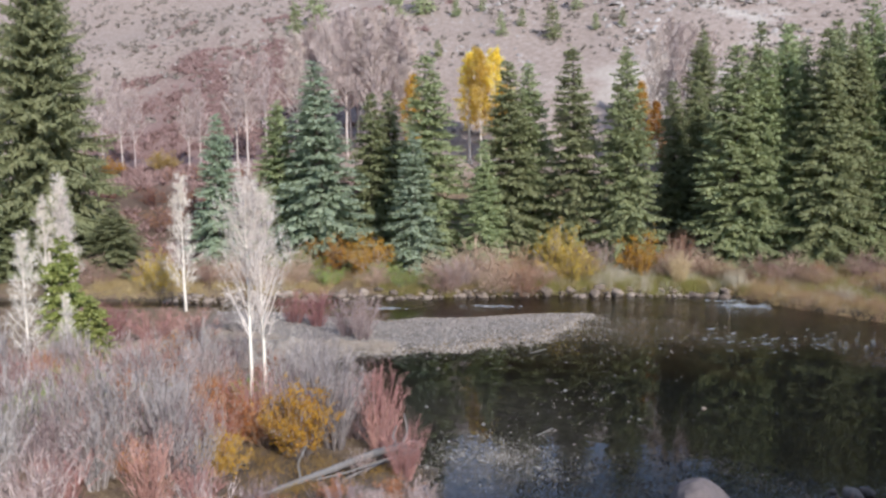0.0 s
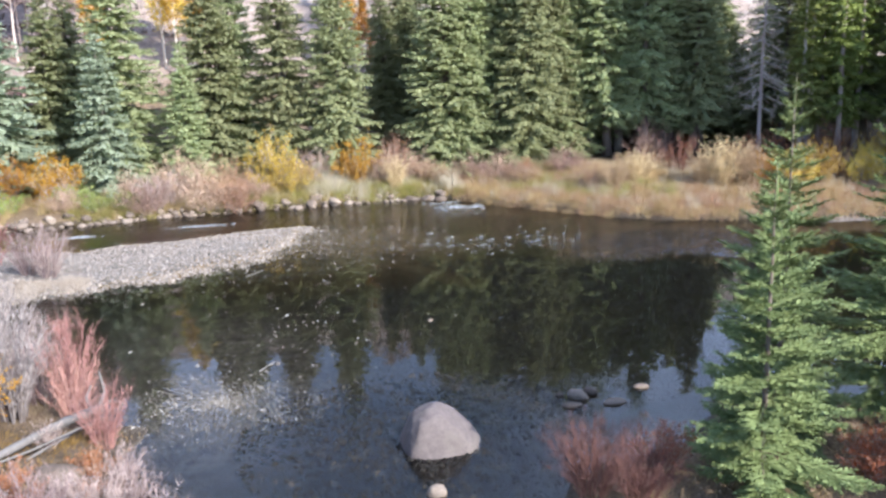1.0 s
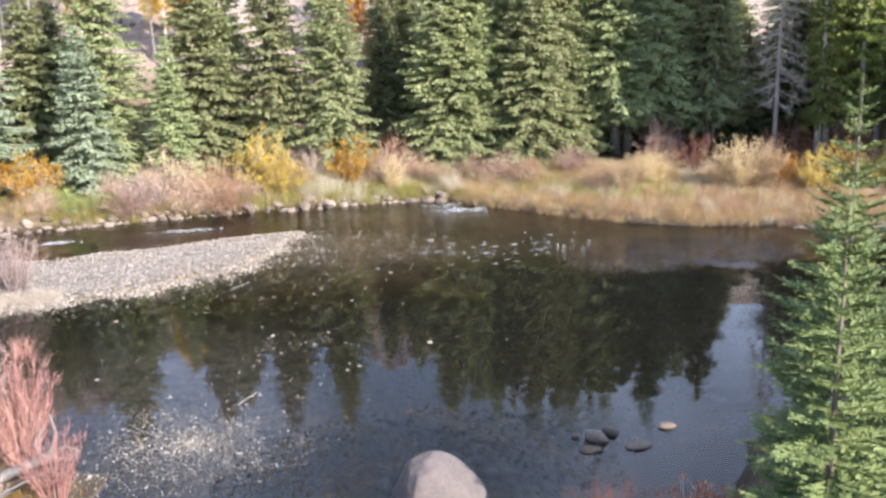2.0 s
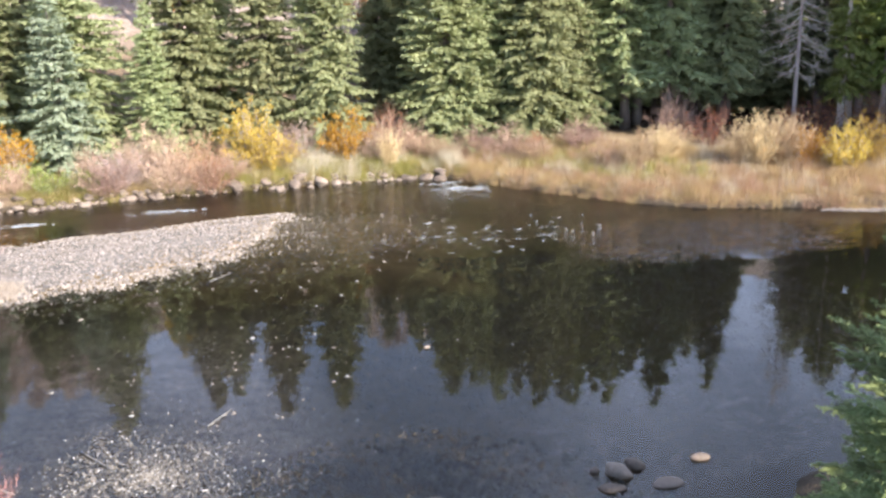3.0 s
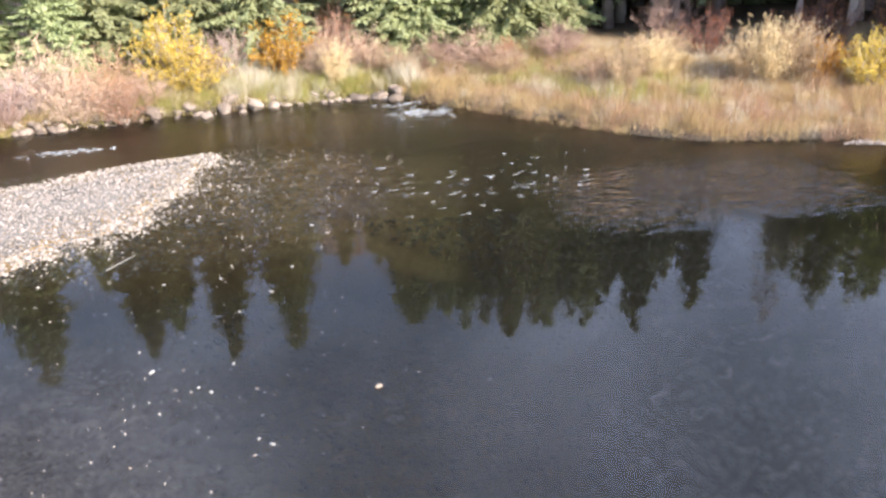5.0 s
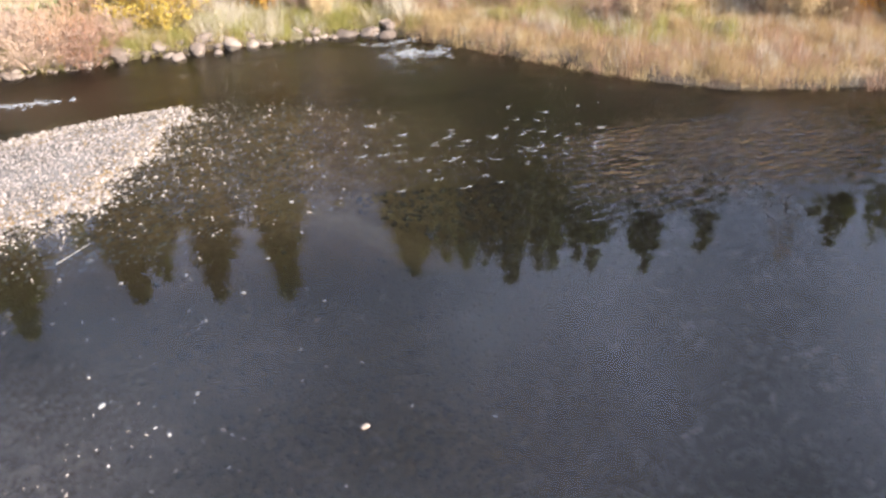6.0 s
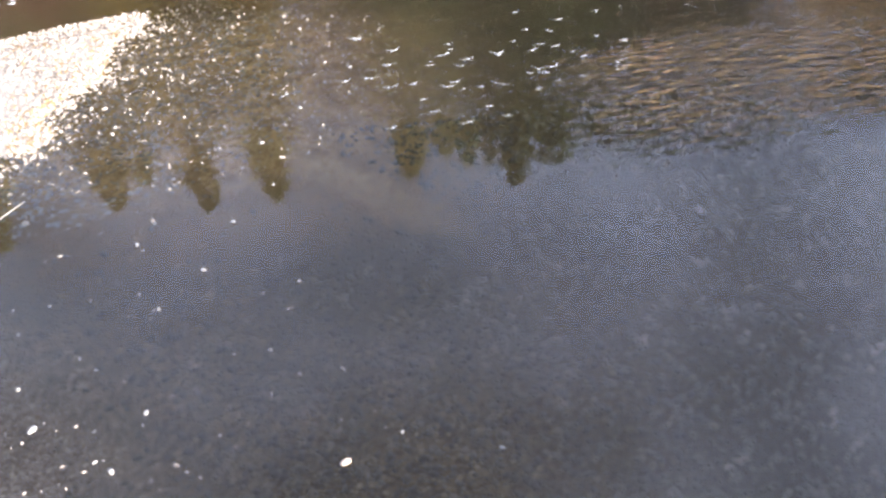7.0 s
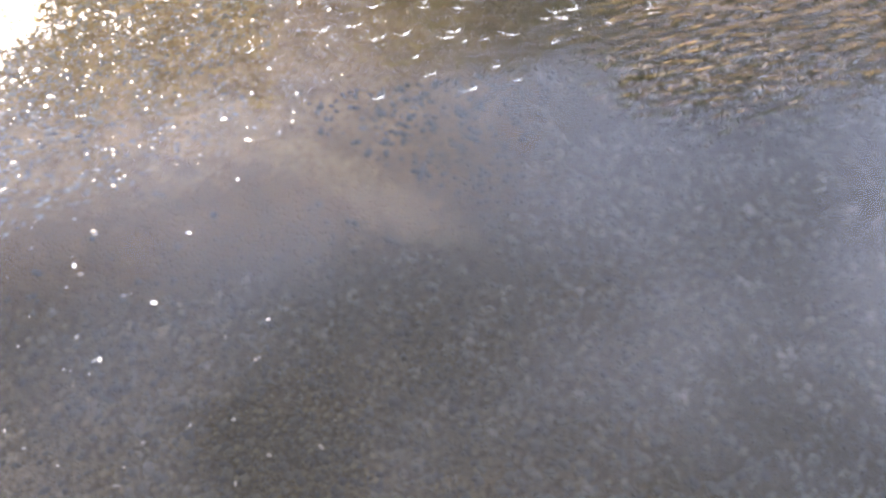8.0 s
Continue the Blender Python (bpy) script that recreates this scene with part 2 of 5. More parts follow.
def water_material():
    m = Nodes("river_water")
    t = m.t
    t.nodes.remove(m.p)
    out = t.nodes["Material Output"]
    pos = m.where()
    sep = m.add("SeparateXYZ")
    m.link(pos, sep.inputs[0])
    x, y, z = sep.outputs
    # where the current runs quick: the riffle between the bar and the grassy bank, and the channel behind the bar
    wander = m.noise(0.35, 2)
    along = m.math("ADD", y, m.math("ADD", m.math("MULTIPLY", x, 0.10), m.math("MULTIPLY", wander, 2.4)))
    quick = m.math("MULTIPLY", m.span(along, 40.2, 42.6), m.math("MULTIPLY", m.span(x, -6, -1), m.span(x, 22, 17)))
    quick = m.math("MAXIMUM", quick, m.math("MULTIPLY", m.span(y, 46.5, 48.5), 0.6))
    shoal = m.math("MULTIPLY", m.math("MULTIPLY", m.span(x, -4.5, -1.5), m.span(x, 9.5, 7.0)), m.span(m.math("ADD", y, m.math("MULTIPLY", wander, 3)), 26.0, 23.5))
    stretch = m.add("Mapping")
    stretch.inputs["Rotation"].default_value = (0, 0, radians(-12))
    stretch.inputs["Scale"].default_value = (0.8, 2.0, 1.0)
    m.link(pos, stretch.inputs["Vector"])

    def ripple(scale, detail, twist):
        n = m.add("TexNoise", Scale=scale, Detail=detail, Roughness=0.5, Distortion=twist)
        m.link(stretch.outputs[0], n.inputs["Vector"])
        return n.outputs["Fac"]

    swell = m.add("TexNoise", Scale=0.5, Detail=2)
    m.link(pos, swell.inputs["Vector"])
    h = m.math("MULTIPLY", swell.outputs["Fac"], 0.010)
    h = m.math("ADD", h, m.math("MULTIPLY", m.math("MULTIPLY", ripple(1.5, 3, 0.6), m.math("MULTIPLY", quick, m.span(x, 11, 6, 0.55, 1.0))), 0.055))
    h = m.math("ADD", h, m.math("MULTIPLY", m.math("MULTIPLY", ripple(5.0, 2, 0.3), m.math("MAXIMUM", quick, m.math("MULTIPLY", shoal, 0.5))), 0.016))
    rip = m.math("MULTIPLY", m.math("MULTIPLY", m.span(x, 9.5, 13.5), m.span(x, 23, 18.5)), m.math("MULTIPLY", m.span(m.math("ADD", y, m.math("MULTIPLY", wander, 2)), 36.6, 39.0), m.span(y, 43, 40)))
    h = m.math("ADD", h, m.math("MULTIPLY", m.math("MULTIPLY", ripple(2.3, 0.5, 0.5), rip), 0.20))
    bump = m.add("Bump", Strength=1.0, Distance=1.0)
    m.link(h, bump.inputs["Height"])
    fres = m.add("Fresnel", IOR=1.34)
    m.link(bump.outputs[0], fres.inputs["Normal"])
    gloss = m.add("BsdfGlossy", Roughness=0.02)
    m.link(bump.outputs[0], gloss.inputs["Normal"])
    clear = m.add("BsdfTransparent", Color=(0.95, 0.895, 0.79, 1))
    mixs = m.add("MixShader")
    m.link(fres.outputs[0], mixs.inputs[0])
    m.link(clear.outputs[0], mixs.inputs[1])
    m.link(gloss.outputs[0], mixs.inputs[2])
    m.link(mixs.outputs[0], out.inputs["Surface"])
    return m.mat


M = {}
M["ground"] = ground_material()
M["water"] = water_material()
M["spruce_green"] = varied("spruce_needles_green", (0.230, 0.262, 0.130), (0.365, 0.390, 0.205), (0.503, 0.512, 0.294), 0.75, 0.1, 0.2, 0.8, thin=0.45, island=0.22)
M["spruce_blue"] = varied("spruce_needles_blue", (0.227, 0.278, 0.177), (0.383, 0.433, 0.302), (0.564, 0.605, 0.444), 0.75, 0.1, 0.12, 0.8, thin=0.45, island=0.22)
M["spruce_young"] = varied("spruce_needles_young", (0.101, 0.127, 0.048), (0.182, 0.216, 0.082), (0.292, 0.323, 0.142), 0.65, 0.2, 0.1, thin=0.08, island=0.45)
M["straw_twig"] = varied("straw_twigs", (0.36, 0.26, 0.14), (0.50, 0.38, 0.22), (0.62, 0.50, 0.31), 0.85)
M["scree"] = stone_material("scree_rock", [(0.0, (0.30, 0.25, 0.22)), (0.5, (0.44, 0.385, 0.345)), (1.0, (0.58, 0.52, 0.47))], 3.0)
M["silt"] = stone_material("silted_stone", [(0.0, (0.113, 0.094, 0.075)), (0.6, (0.227, 0.194, 0.158)), (0.85, (0.373, 0.332, 0.279)), (1.0, (0.680, 0.624, 0.543))])
M["straw_leaf"] = varied("straw_leaves", (0.44, 0.31, 0.18), (0.58, 0.44, 0.27), (0.68, 0.55, 0.38), 0.8, thin=0.35, island=0.4)
M["pine"] = varied("pine_needles", (0.141, 0.176, 0.041), (0.266, 0.303, 0.083), (0.405, 0.429, 0.150), 0.6, 0.3, 0.15, thin=0.25)
M["bark"] = varied("conifer_bark", (0.10, 0.075, 0.06), (0.20, 0.16, 0.13), (0.33, 0.28, 0.24), 0.9, 0.1)
M["white_bark"] = varied("pale_bark", (0.502, 0.431, 0.360), (0.741, 0.659, 0.561), (0.932, 0.841, 0.730), 0.8, 0.2, 0.1)
M["aspen_bark"] = varied("aspen_bark", (0.384, 0.306, 0.272), (0.555, 0.454, 0.403), (0.704, 0.591, 0.535), 0.8, 0.2, 0.12)
M["grey_twig"] = varied("grey_twigs", (0.140, 0.112, 0.102), (0.330, 0.285, 0.262), (0.580, 0.520, 0.480), 0.85)
M["pink_twig"] = varied("pinkish_twigs", (0.270, 0.176, 0.130), (0.410, 0.280, 0.208), (0.555, 0.410, 0.320), 0.85, island=0.4)
M["russet_twig"] = varied("russet_twigs", (0.215, 0.120, 0.074), (0.385, 0.242, 0.158), (0.520, 0.360, 0.250), 0.85)
M["mauve_twig"] = varied("mauve_twigs", (0.130, 0.086, 0.078), (0.330, 0.240, 0.218), (0.580, 0.475, 0.435), 0.85)
M["red_twig"] = varied("red_twigs", (0.208, 0.092, 0.078), (0.366, 0.184, 0.156), (0.521, 0.320, 0.272), 0.8)
M["brown_twig"] = varied("red_brown_twigs", (0.112, 0.056, 0.044), (0.195, 0.104, 0.081), (0.292, 0.169, 0.135), 0.8)
M["rust_leaf"] = varied("rust_leaves", (0.28, 0.09, 0.03), (0.45, 0.17, 0.06), (0.58, 0.29, 0.13), 0.75, thin=0.35)
M["gold_leaf"] = varied("golden_leaves", (0.330, 0.142, 0.016), (0.480, 0.252, 0.032), (0.600, 0.370, 0.075), 0.7, thin=0.35)
M["yellow_leaf"] = varied("yellow_leaves", (0.435, 0.307, 0.050), (0.600, 0.440, 0.090), (0.750, 0.590, 0.160), 0.7, thin=0.35)
M["aspen_leaf"] = varied("aspen_leaves", (0.55, 0.36, 0.035), (0.74, 0.53, 0.07), (0.88, 0.70, 0.14), 0.7, thin=0.35)
M["green_leaf"] = varied("olive_leaves", (0.150, 0.208, 0.042), (0.300, 0.368, 0.084), (0.510, 0.544, 0.168), 0.75, thin=0.35)
M["litter"] = varied("dead_grass_and_leaves", (0.100, 0.066, 0.046), (0.160, 0.108, 0.076), (0.250, 0.180, 0.130), 0.85, 0.15, 0.1, 1.1, island=0.4)
M["tan_grass"] = varied("tan_grass", (0.239, 0.158, 0.076), (0.416, 0.296, 0.155), (0.603, 0.470, 0.276), 0.8, 0.15, 0.1, 1.3, thin=0.3, island=0.2)
M["lime_grass"] = varied("yellow_green_grass", (0.242, 0.235, 0.068), (0.315, 0.298, 0.091), (0.406, 0.362, 0.141), 0.8, 0.15, 0.1, 1.1, thin=0.3, island=0.14)
M["pink_grass"] = varied("pinkish_grass", (0.304, 0.182, 0.116), (0.379, 0.239, 0.157), (0.454, 0.309, 0.214), 0.8, 0.15, 0.1, 1.1, thin=0.3, island=0.14)
M["gold_grass"] = varied("golden_grass", (0.248, 0.124, 0.034), (0.322, 0.180, 0.053), (0.384, 0.242, 0.087), 0.8, 0.15, 0.1, 1.1, thin=0.3, island=0.4)
M["pale_grass"] = varied("bleached_grass", (0.440, 0.370, 0.280), (0.540, 0.470, 0.370), (0.620, 0.555, 0.455), 0.8, 0.15, 0.1, 1.1, thin=0.3, island=0.2)
M["sage"] = varied("sagebrush", (0.112, 0.101, 0.079), (0.225, 0.191, 0.158), (0.360, 0.315, 0.270), 0.9, 0.1, 0.1, 0.3)
M["scrub"] = varied("hill_scrub", (0.160, 0.090, 0.085), (0.265, 0.165, 0.154), (0.383, 0.265, 0.245), 0.9, 0.1, 0.1, 0.3)
M["gravel"] = stone_material("dry_gravel", [(0.0, (0.215, 0.176, 0.148)), (0.35, (0.285, 0.236, 0.200)), (0.7, (0.350, 0.297, 0.256)), (1.0, (0.450, 0.390, 0.340))])
M["pale_stone"] = stone_material("pale_stone", [(0.0, (0.256, 0.235, 0.210)), (1.0, (0.338, 0.318, 0.292))])
M["shelf"] = stone_material("shelf_stone", [(0.0, (0.227, 0.180, 0.131)), (0.5, (0.341, 0.280, 0.217)), (1.0, (0.455, 0.388, 0.320))])
M["wet"] = stone_material("wet_pebbles", [(0.0, (0.043, 0.034, 0.023)), (0.4, (0.055, 0.045, 0.030)), (0.8, (0.068, 0.055, 0.038)), (1.0, (0.098, 0.080, 0.055))], 30, 0.55)
M["algae"] = stone_material("algae_stones", [(0.0, (0.015, 0.013, 0.009)), (0.5, (0.028, 0.023, 0.016)), (1.0, (0.050, 0.041, 0.028))], 30, 0.6)
M["granite"] = stone_material("pink_granite", [(0.0, (0.150, 0.118, 0.110)), (1.0, (0.172, 0.140, 0.132))], 7)
M["bankstone"] = stone_material("bank_stone", [(0.0, (0.136, 0.103, 0.080)), (0.5, (0.235, 0.181, 0.143)), (1.0, (0.349, 0.278, 0.217))], 16)
M["driftwood"] = varied("grey_driftwood", (0.109, 0.097, 0.084), (0.178, 0.163, 0.148), (0.240, 0.225, 0.206), 0.85, 0.2, 0.1, 6)
fm = Nodes("white_water", 0.6, 0.3)
fm.colour(fm.ramp(fm.noise(9, 4), [(0.3, (0.40, 0.42, 0.44)), (0.65, (0.75, 0.77, 0.78))]))
fm.link(fm.span(fm.noise(26, 3), 0.42, 0.62, 0.0, 0.65), fm.p.inputs["Alpha"])
M["foam"] = fm.mat


# ---- mesh helpers ----
def arr(*v):
    return np.array(v, dtype=float)


def unit(a):
    return a / np.maximum(np.linalg.norm(a, axis=-1, keepdims=True), 1e-9)


def mesh_of(name, V, F, material, smooth=False):
    me = bpy.data.meshes.new(name)
    V, F = np.asarray(V, dtype=np.float32), np.asarray(F, dtype=np.int32)
    k = F.shape[1]
    me.vertices.add(len(V))
    me.vertices.foreach_set("co", V.ravel())
    me.loops.add(F.size)
    me.loops.foreach_set("vertex_index", F.ravel())
    me.polygons.add(len(F))
    me.polygons.foreach_set("loop_start", np.arange(0, F.size, k, dtype=np.int32))
    me.polygons.foreach_set("use_smooth", np.full(len(F), smooth))
    me.update(calc_edges=True)
    me.validate()
    me.materials.append(material)
    return me


class Bag:
    """Triangles gathered for one mesh."""

    def __init__(self):
        self.v, self.f, self.n = [], [], 0

    def put(self, V, F):
        self.v.append(V.reshape(-1, 3))
        self.f.append(F.reshape(-1, 3) + self.n)
        self.n += len(self.v[-1])
        return self

    def mesh(self, name, material, smooth=False):
        return mesh_of(name, np.concatenate(self.v), np.concatenate(self.f), material, smooth)


def frame_of(D):
    up = np.where(np.abs(D[:, 2:3]) > 0.95, arr(1, 0, 0), arr(0, 0, 1))
    A = unit(np.cross(D, up))
    return A, np.cross(A, D)


def spikes(P0, P1, w):
    """Slim three-sided spikes from P0 to a point at P1."""
    D = unit(P1 - P0)
    A, B = frame_of(D)
    w = np.broadcast_to(np.asarray(w, float), (len(P0),))[:, None]
    V = np.stack([P0 + A * w, P0 - A * w + B * w * 0.5, P0 - B * w * 0.9, P1], 1)
    F = np.arange(len(P0))[:, None, None] * 4 + np.array([[0, 1, 3], [1, 2, 3], [2, 0, 3]])
    return V, F


def tubes(P0, P1, r0, r1, k=3):
    """k-sided tapered tubes."""
    D = unit(P1 - P0)
    A, B = frame_of(D)
    n = len(P0)
    r0, r1 = (np.broadcast_to(np.asarray(r, float), (n,))[:, None] for r in (r0, r1))
    ring0, ring1 = [], []
    for i in range(k):
        a = 2 * math.pi * i / k
        d = A * math.cos(a) + B * math.sin(a)
        ring0.append(P0 + d * r0)
        ring1.append(P1 + d * r1)
    V = np.stack(ring0 + ring1, 1)
    f = []
    for i in range(k):
        j = (i + 1) % k
        f += [[i, j, k + j], [i, k + j, k + i]]
    return V, np.arange(n)[:, None, None] * 2 * k + np.array(f)


def sweep(P, R, k):
    """One tapered tube along the points P, closed at both ends."""
    D = unit(np.gradient(P, axis=0))
    A, B = frame_of(D)
    a = np.arange(k) * 2 * math.pi / k
    V = P[:, None] + (A[:, None] * np.cos(a)[None, :, None] + B[:, None] * np.sin(a)[None, :, None]) * R[:, None, None]
    f = []
    for r in range(len(P) - 1):
        for i in range(k):
            j = (i + 1) % k
            f += [[r * k + i, r * k + j, (r + 1) * k + j], [r * k + i, (r + 1) * k + j, (r + 1) * k + i]]
    e = (len(P) - 1) * k
    f += [[0, i + 1, i] for i in range(1, k - 1)] + [[e, e + i, e + i + 1] for i in range(1, k - 1)]
    return V, np.array(f)


def leaves(P, D, l, w, rng):
    """Small leaves, each folded along its midrib."""
    n = len(P)
    S = unit(np.cross(D, unit(rng.normal(size=(n, 3)))))
    N = np.cross(S, D)
    l, w = (np.broadcast_to(np.asarray(q, float), (n,))[:, None] for q in (l, w))
    mid = P + D * l * 0.45 + N * l * 0.15
    V = np.stack([P, mid + S * w, P + D * l, mid - S * w], 1)
    return V, np.arange(n)[:, None, None] * 4 + np.array([[0, 1, 2], [0, 2, 3]])


def slivers(P0, P1, w, rng):
    """The finest twigs and needles: one narrow face each."""
    n = len(P0)
    S = unit(np.cross(P1 - P0, rng.normal(size=(n, 3))))
    w = np.broadcast_to(np.asarray(w, float), (n,))[:, None]
    return np.stack([P0 - S * w, P0 + S * w, P1], 1), np.arange(n)[:, None, None] * 3 + np.array([[0, 1, 2]])


HEX, TRI = np.arange(6) * math.pi / 3, np.arange(3) * 2 * math.pi / 3 + math.pi / 6
DOME_V = np.concatenate([np.stack([np.cos(HEX), np.sin(HEX), 0 * HEX - 0.8], 1), np.stack([0.55 * np.cos(TRI), 0.55 * np.sin(TRI), 0 * TRI + 0.75], 1)])
DOME_F = np.array([(0, 1, 6), (1, 2, 6), (2, 7, 6), (2, 3, 7), (3, 4, 7), (4, 8, 7), (4, 5, 8), (5, 0, 8), (0, 6, 8), (6, 7, 8)])


def pebbles(P, size, rng, flat=0.55):
    """Rounded little stones of about that size, bedded at the places P."""
    n = len(P)
    s = np.broadcast_to(np.asarray(size, float), (n,))[:, None] * np.stack([rng.uniform(0.75, 1.25, n), rng.uniform(0.5, 0.9, n), flat * rng.uniform(0.6, 1.1, n)], 1)
    V = DOME_V[None] * rng.uniform(0.75, 1.2, (n, 9, 1)) * s[:, None] * 0.5
    a = rng.uniform(0, 2 * math.pi, n)[:, None]
    x, y = V[..., 0], V[..., 1]
    tilt = rng.normal(0, 0.2, n)[:, None]
    V = np.stack([x * np.cos(a) - y * np.sin(a), x * np.sin(a) + y * np.cos(a), V[..., 2] + x * tilt], 2) + P[:, None]
    return V, np.arange(n)[:, None, None] * 9 + DOME_F


def part(name, me, parent, label=""):
    ob = new(name, me)
    ob.parent = parent
    return tagged(ob, label) if label else ob


def thing(name, label, category, group="", kind=""):
    return tagged(new(name), label, category, group, kind)


def put_all(proto, poses):
    """Copies of the thing at all poses but the last, where it stands itself."""
    for m in poses[:-1]:
        copy_thing(proto, m)
    proto.matrix_basis = poses[-1]


def stand(x, y, z, turn=0.0, s=1.0, sz=None, lean=0.0):
    return Matrix.LocRotScale((x, y, z), Euler((lean, 0, turn)), (s, s, sz or s))


# ---- the lie of the land ----
FAR_BANK = [(-1500, 44), (-60, 47), (-31, 48.8), (-25, 49.3), (-13.5, 51.6), (-10.4, 52.5), (-2, 54.0), (4.5, 54.4), (7.7, 54.6), (9.5, 52.3), (12.3, 49.3), (15.2, 46.1), (19, 43.7), (22, 42.8), (25.2, 41.7), (30, 41.3), (45, 38), (80, 32), (1500, 0), (1500, 3000), (-1500, 3000)]
NEAR_BANK = [(-1500, 38), (-60, 42.5), (-40, 44.5), (-30, 46), (-20, 45.6), (-12.2, 44.6), (-6.5, 46.2), (-2.4, 47.4), (-0.9, 47.6), (-0.3, 46.9), (-0.7, 44.8), (-1.6, 41.9), (-3.3, 39.4), (-6.2, 37.7), (-10.4, 36), (-12.6, 34.6), (-11.6, 32.4), (-9.4, 29.6), (-7.6, 26), (-5.9, 23.6), (-4.4, 22), (-4.4, 20.6), (-5.5, 19.4), (-5.6, 18.2), (-3, 17.0), (-0.5, 15.8), (2, 15.2), (4.2, 15.9), (5.4, 17.2), (7.5, 17.8), (9.3, 18.9), (10.6, 20.8), (12.4, 21.6), (13.8, 20.2), (15, 18), (20, 14.5), (30, 12), (60, 8), (1500, -40), (1500, -1500), (-1500, -1500)]
LATTICE = np.random.RandomState(5).rand(256, 256)


def smooth(v, a, b):
    t = np.clip((v - a) / (b - a), 0, 1)
    return t * t * (3 - 2 * t)


def rough(X, Y, size, seed=0):
    """Soft random relief between -1 and 1."""
    u, v = X / size + seed * 17.3, Y / size + seed * 9.1
    i, j = np.floor(u).astype(int), np.floor(v).astype(int)
    a, b = u - i, v - j
    a, b = a * a * (3 - 2 * a), b * b * (3 - 2 * b)
    g = lambda p, q: LATTICE[p % 256, q % 256]
    return ((g(i, j) * (1 - a) + g(i + 1, j) * a) * (1 - b) + (g(i, j + 1) * (1 - a) + g(i + 1, j + 1) * a) * b) * 2 - 1


def inside_by(poly, X, Y):
    """Distance from the polygon's edge, positive inside."""
    best, odd = np.full(X.shape, 1e9), np.zeros(X.shape, bool)
    for (x0, y0), (x1, y1) in zip(poly, poly[1:] + poly[:1]):
        dx, dy = x1 - x0, y1 - y0
        t = np.clip(((X - x0) * dx + (Y - y0) * dy) / (dx * dx + dy * dy), 0, 1)
        best = np.minimum(best, np.hypot(X - x0 - t * dx, Y - y0 - t * dy))
        if dy:
            odd ^= ((y0 > Y) != (y1 > Y)) & (X < x0 + (Y - y0) / dy * dx)
    return np.where(odd, best, -best)


def heights(X, Y):
    X, Y = np.asarray(X, float), np.asarray(Y, float)
    wob = 0.35 * rough(X, Y, 1.7, 1) + 0.2 * rough(X, Y, 0.7, 2)
    far, near = inside_by(FAR_BANK, X, Y) + wob, inside_by(NEAR_BANK, X, Y) + wob
    shore = smooth(X, -14, -10) * smooth(Y, 35, 38) * (1 - smooth(Y, 45.5, 47))
    near = near + shore * (0.55 * rough(X, Y, 1.3, 15) + 0.5 * rough(X, Y, 0.6, 16) - 0.3)
    d = np.maximum(far, near)
    # river bed
    depth = 0.10 + 0.09 * np.minimum(-d, 5)
    chan = smooth(Y, 46.5, 48.5) * 0.35
    shelf = np.exp(-(((X - 3.0) / 3.0) ** 2 + ((Y - 43.5) / 3.6) ** 2))
    weedy = np.exp(-(((X - 3.0) / 6.0) ** 4 + ((Y - 20.0) / 4.2) ** 4))
    stony = np.exp(-(((X + 3.0) / 2.8) ** 2 + ((Y - 23.3) / 2.8) ** 2))
    apron = smooth(X, -13, -9) * (1 - smooth(X, 3, 7)) * smooth(Y, 35.5, 37.5) * (1 - smooth(Y, 46.8, 48.2))
    depth = depth * (1 - 0.7 * apron) - 0.05 * apron
    bed = -(depth + chan) * (1 - 0.85 * shelf) * (1 - 0.75 * weedy) * (1 - 0.92 * stony) - 0.03
    bed += 0.03 * rough(X, Y, 1.1, 3)
    # the gravel bar and the flats
    bar = smooth(X, -19, -13) * smooth(Y, 32.5, 35) * (1 - smooth(Y, 48.5, 49))
    low = 0.30 * (1 - np.exp(-np.maximum(near, 0) / 2.6)) + 0.02
    flat = 0.55 * (1 - np.exp(-np.maximum(near, 0) / 0.8)) + 0.15 * smooth(near, 2, 8) + 0.08 * rough(X, Y, 3.0, 4) * smooth(near, 0.5, 2)
    # the far bank and the hill
    left = 1 - smooth(X, -27, -14)
    bank = 0.5 * (1 - np.exp(-np.maximum(far, 0) / 0.45)) + 0.9 * smooth(far, 1, 10) + 0.10 * rough(X, Y, 2.2, 6) * smooth(far, 0.3, 2)
    terr = np.interp(Y, [0, 58, 61, 67.5, 69.5, 84], [0, 0, 0.7, 5.2, 5.7, 8.2]) * left + np.interp(Y, [0, 66, 84], [0, 0, 8.2]) * (1 - left)
    hill = np.interp(Y, [0, 82, 100, 125, 160, 200, 300, 3000], [0, 0, 9, 20.5, 36.5, 42, 46, 60])
    hill = hill * (1 + 0.10 * rough(X, Y, 60, 7)) + smooth(Y, 84, 100) * (1.2 * rough(X, Y, 17, 8) + 0.4 * rough(X, Y, 5, 9))
    back = 5 * smooth(-Y, 5, 60) * (1 - smooth(Y, -5, 5))
    land = np.where(far > near, bank + terr + hill, low * bar + flat * (1 - bar) + back)
    t = smooth(d, -0.15 - 0.6 * shore, 0.15 + 0.6 * shore)
    return bed * (1 - t) + land * t


def z_at(x, y):
    return float(heights(arr(x), arr(y))[0])


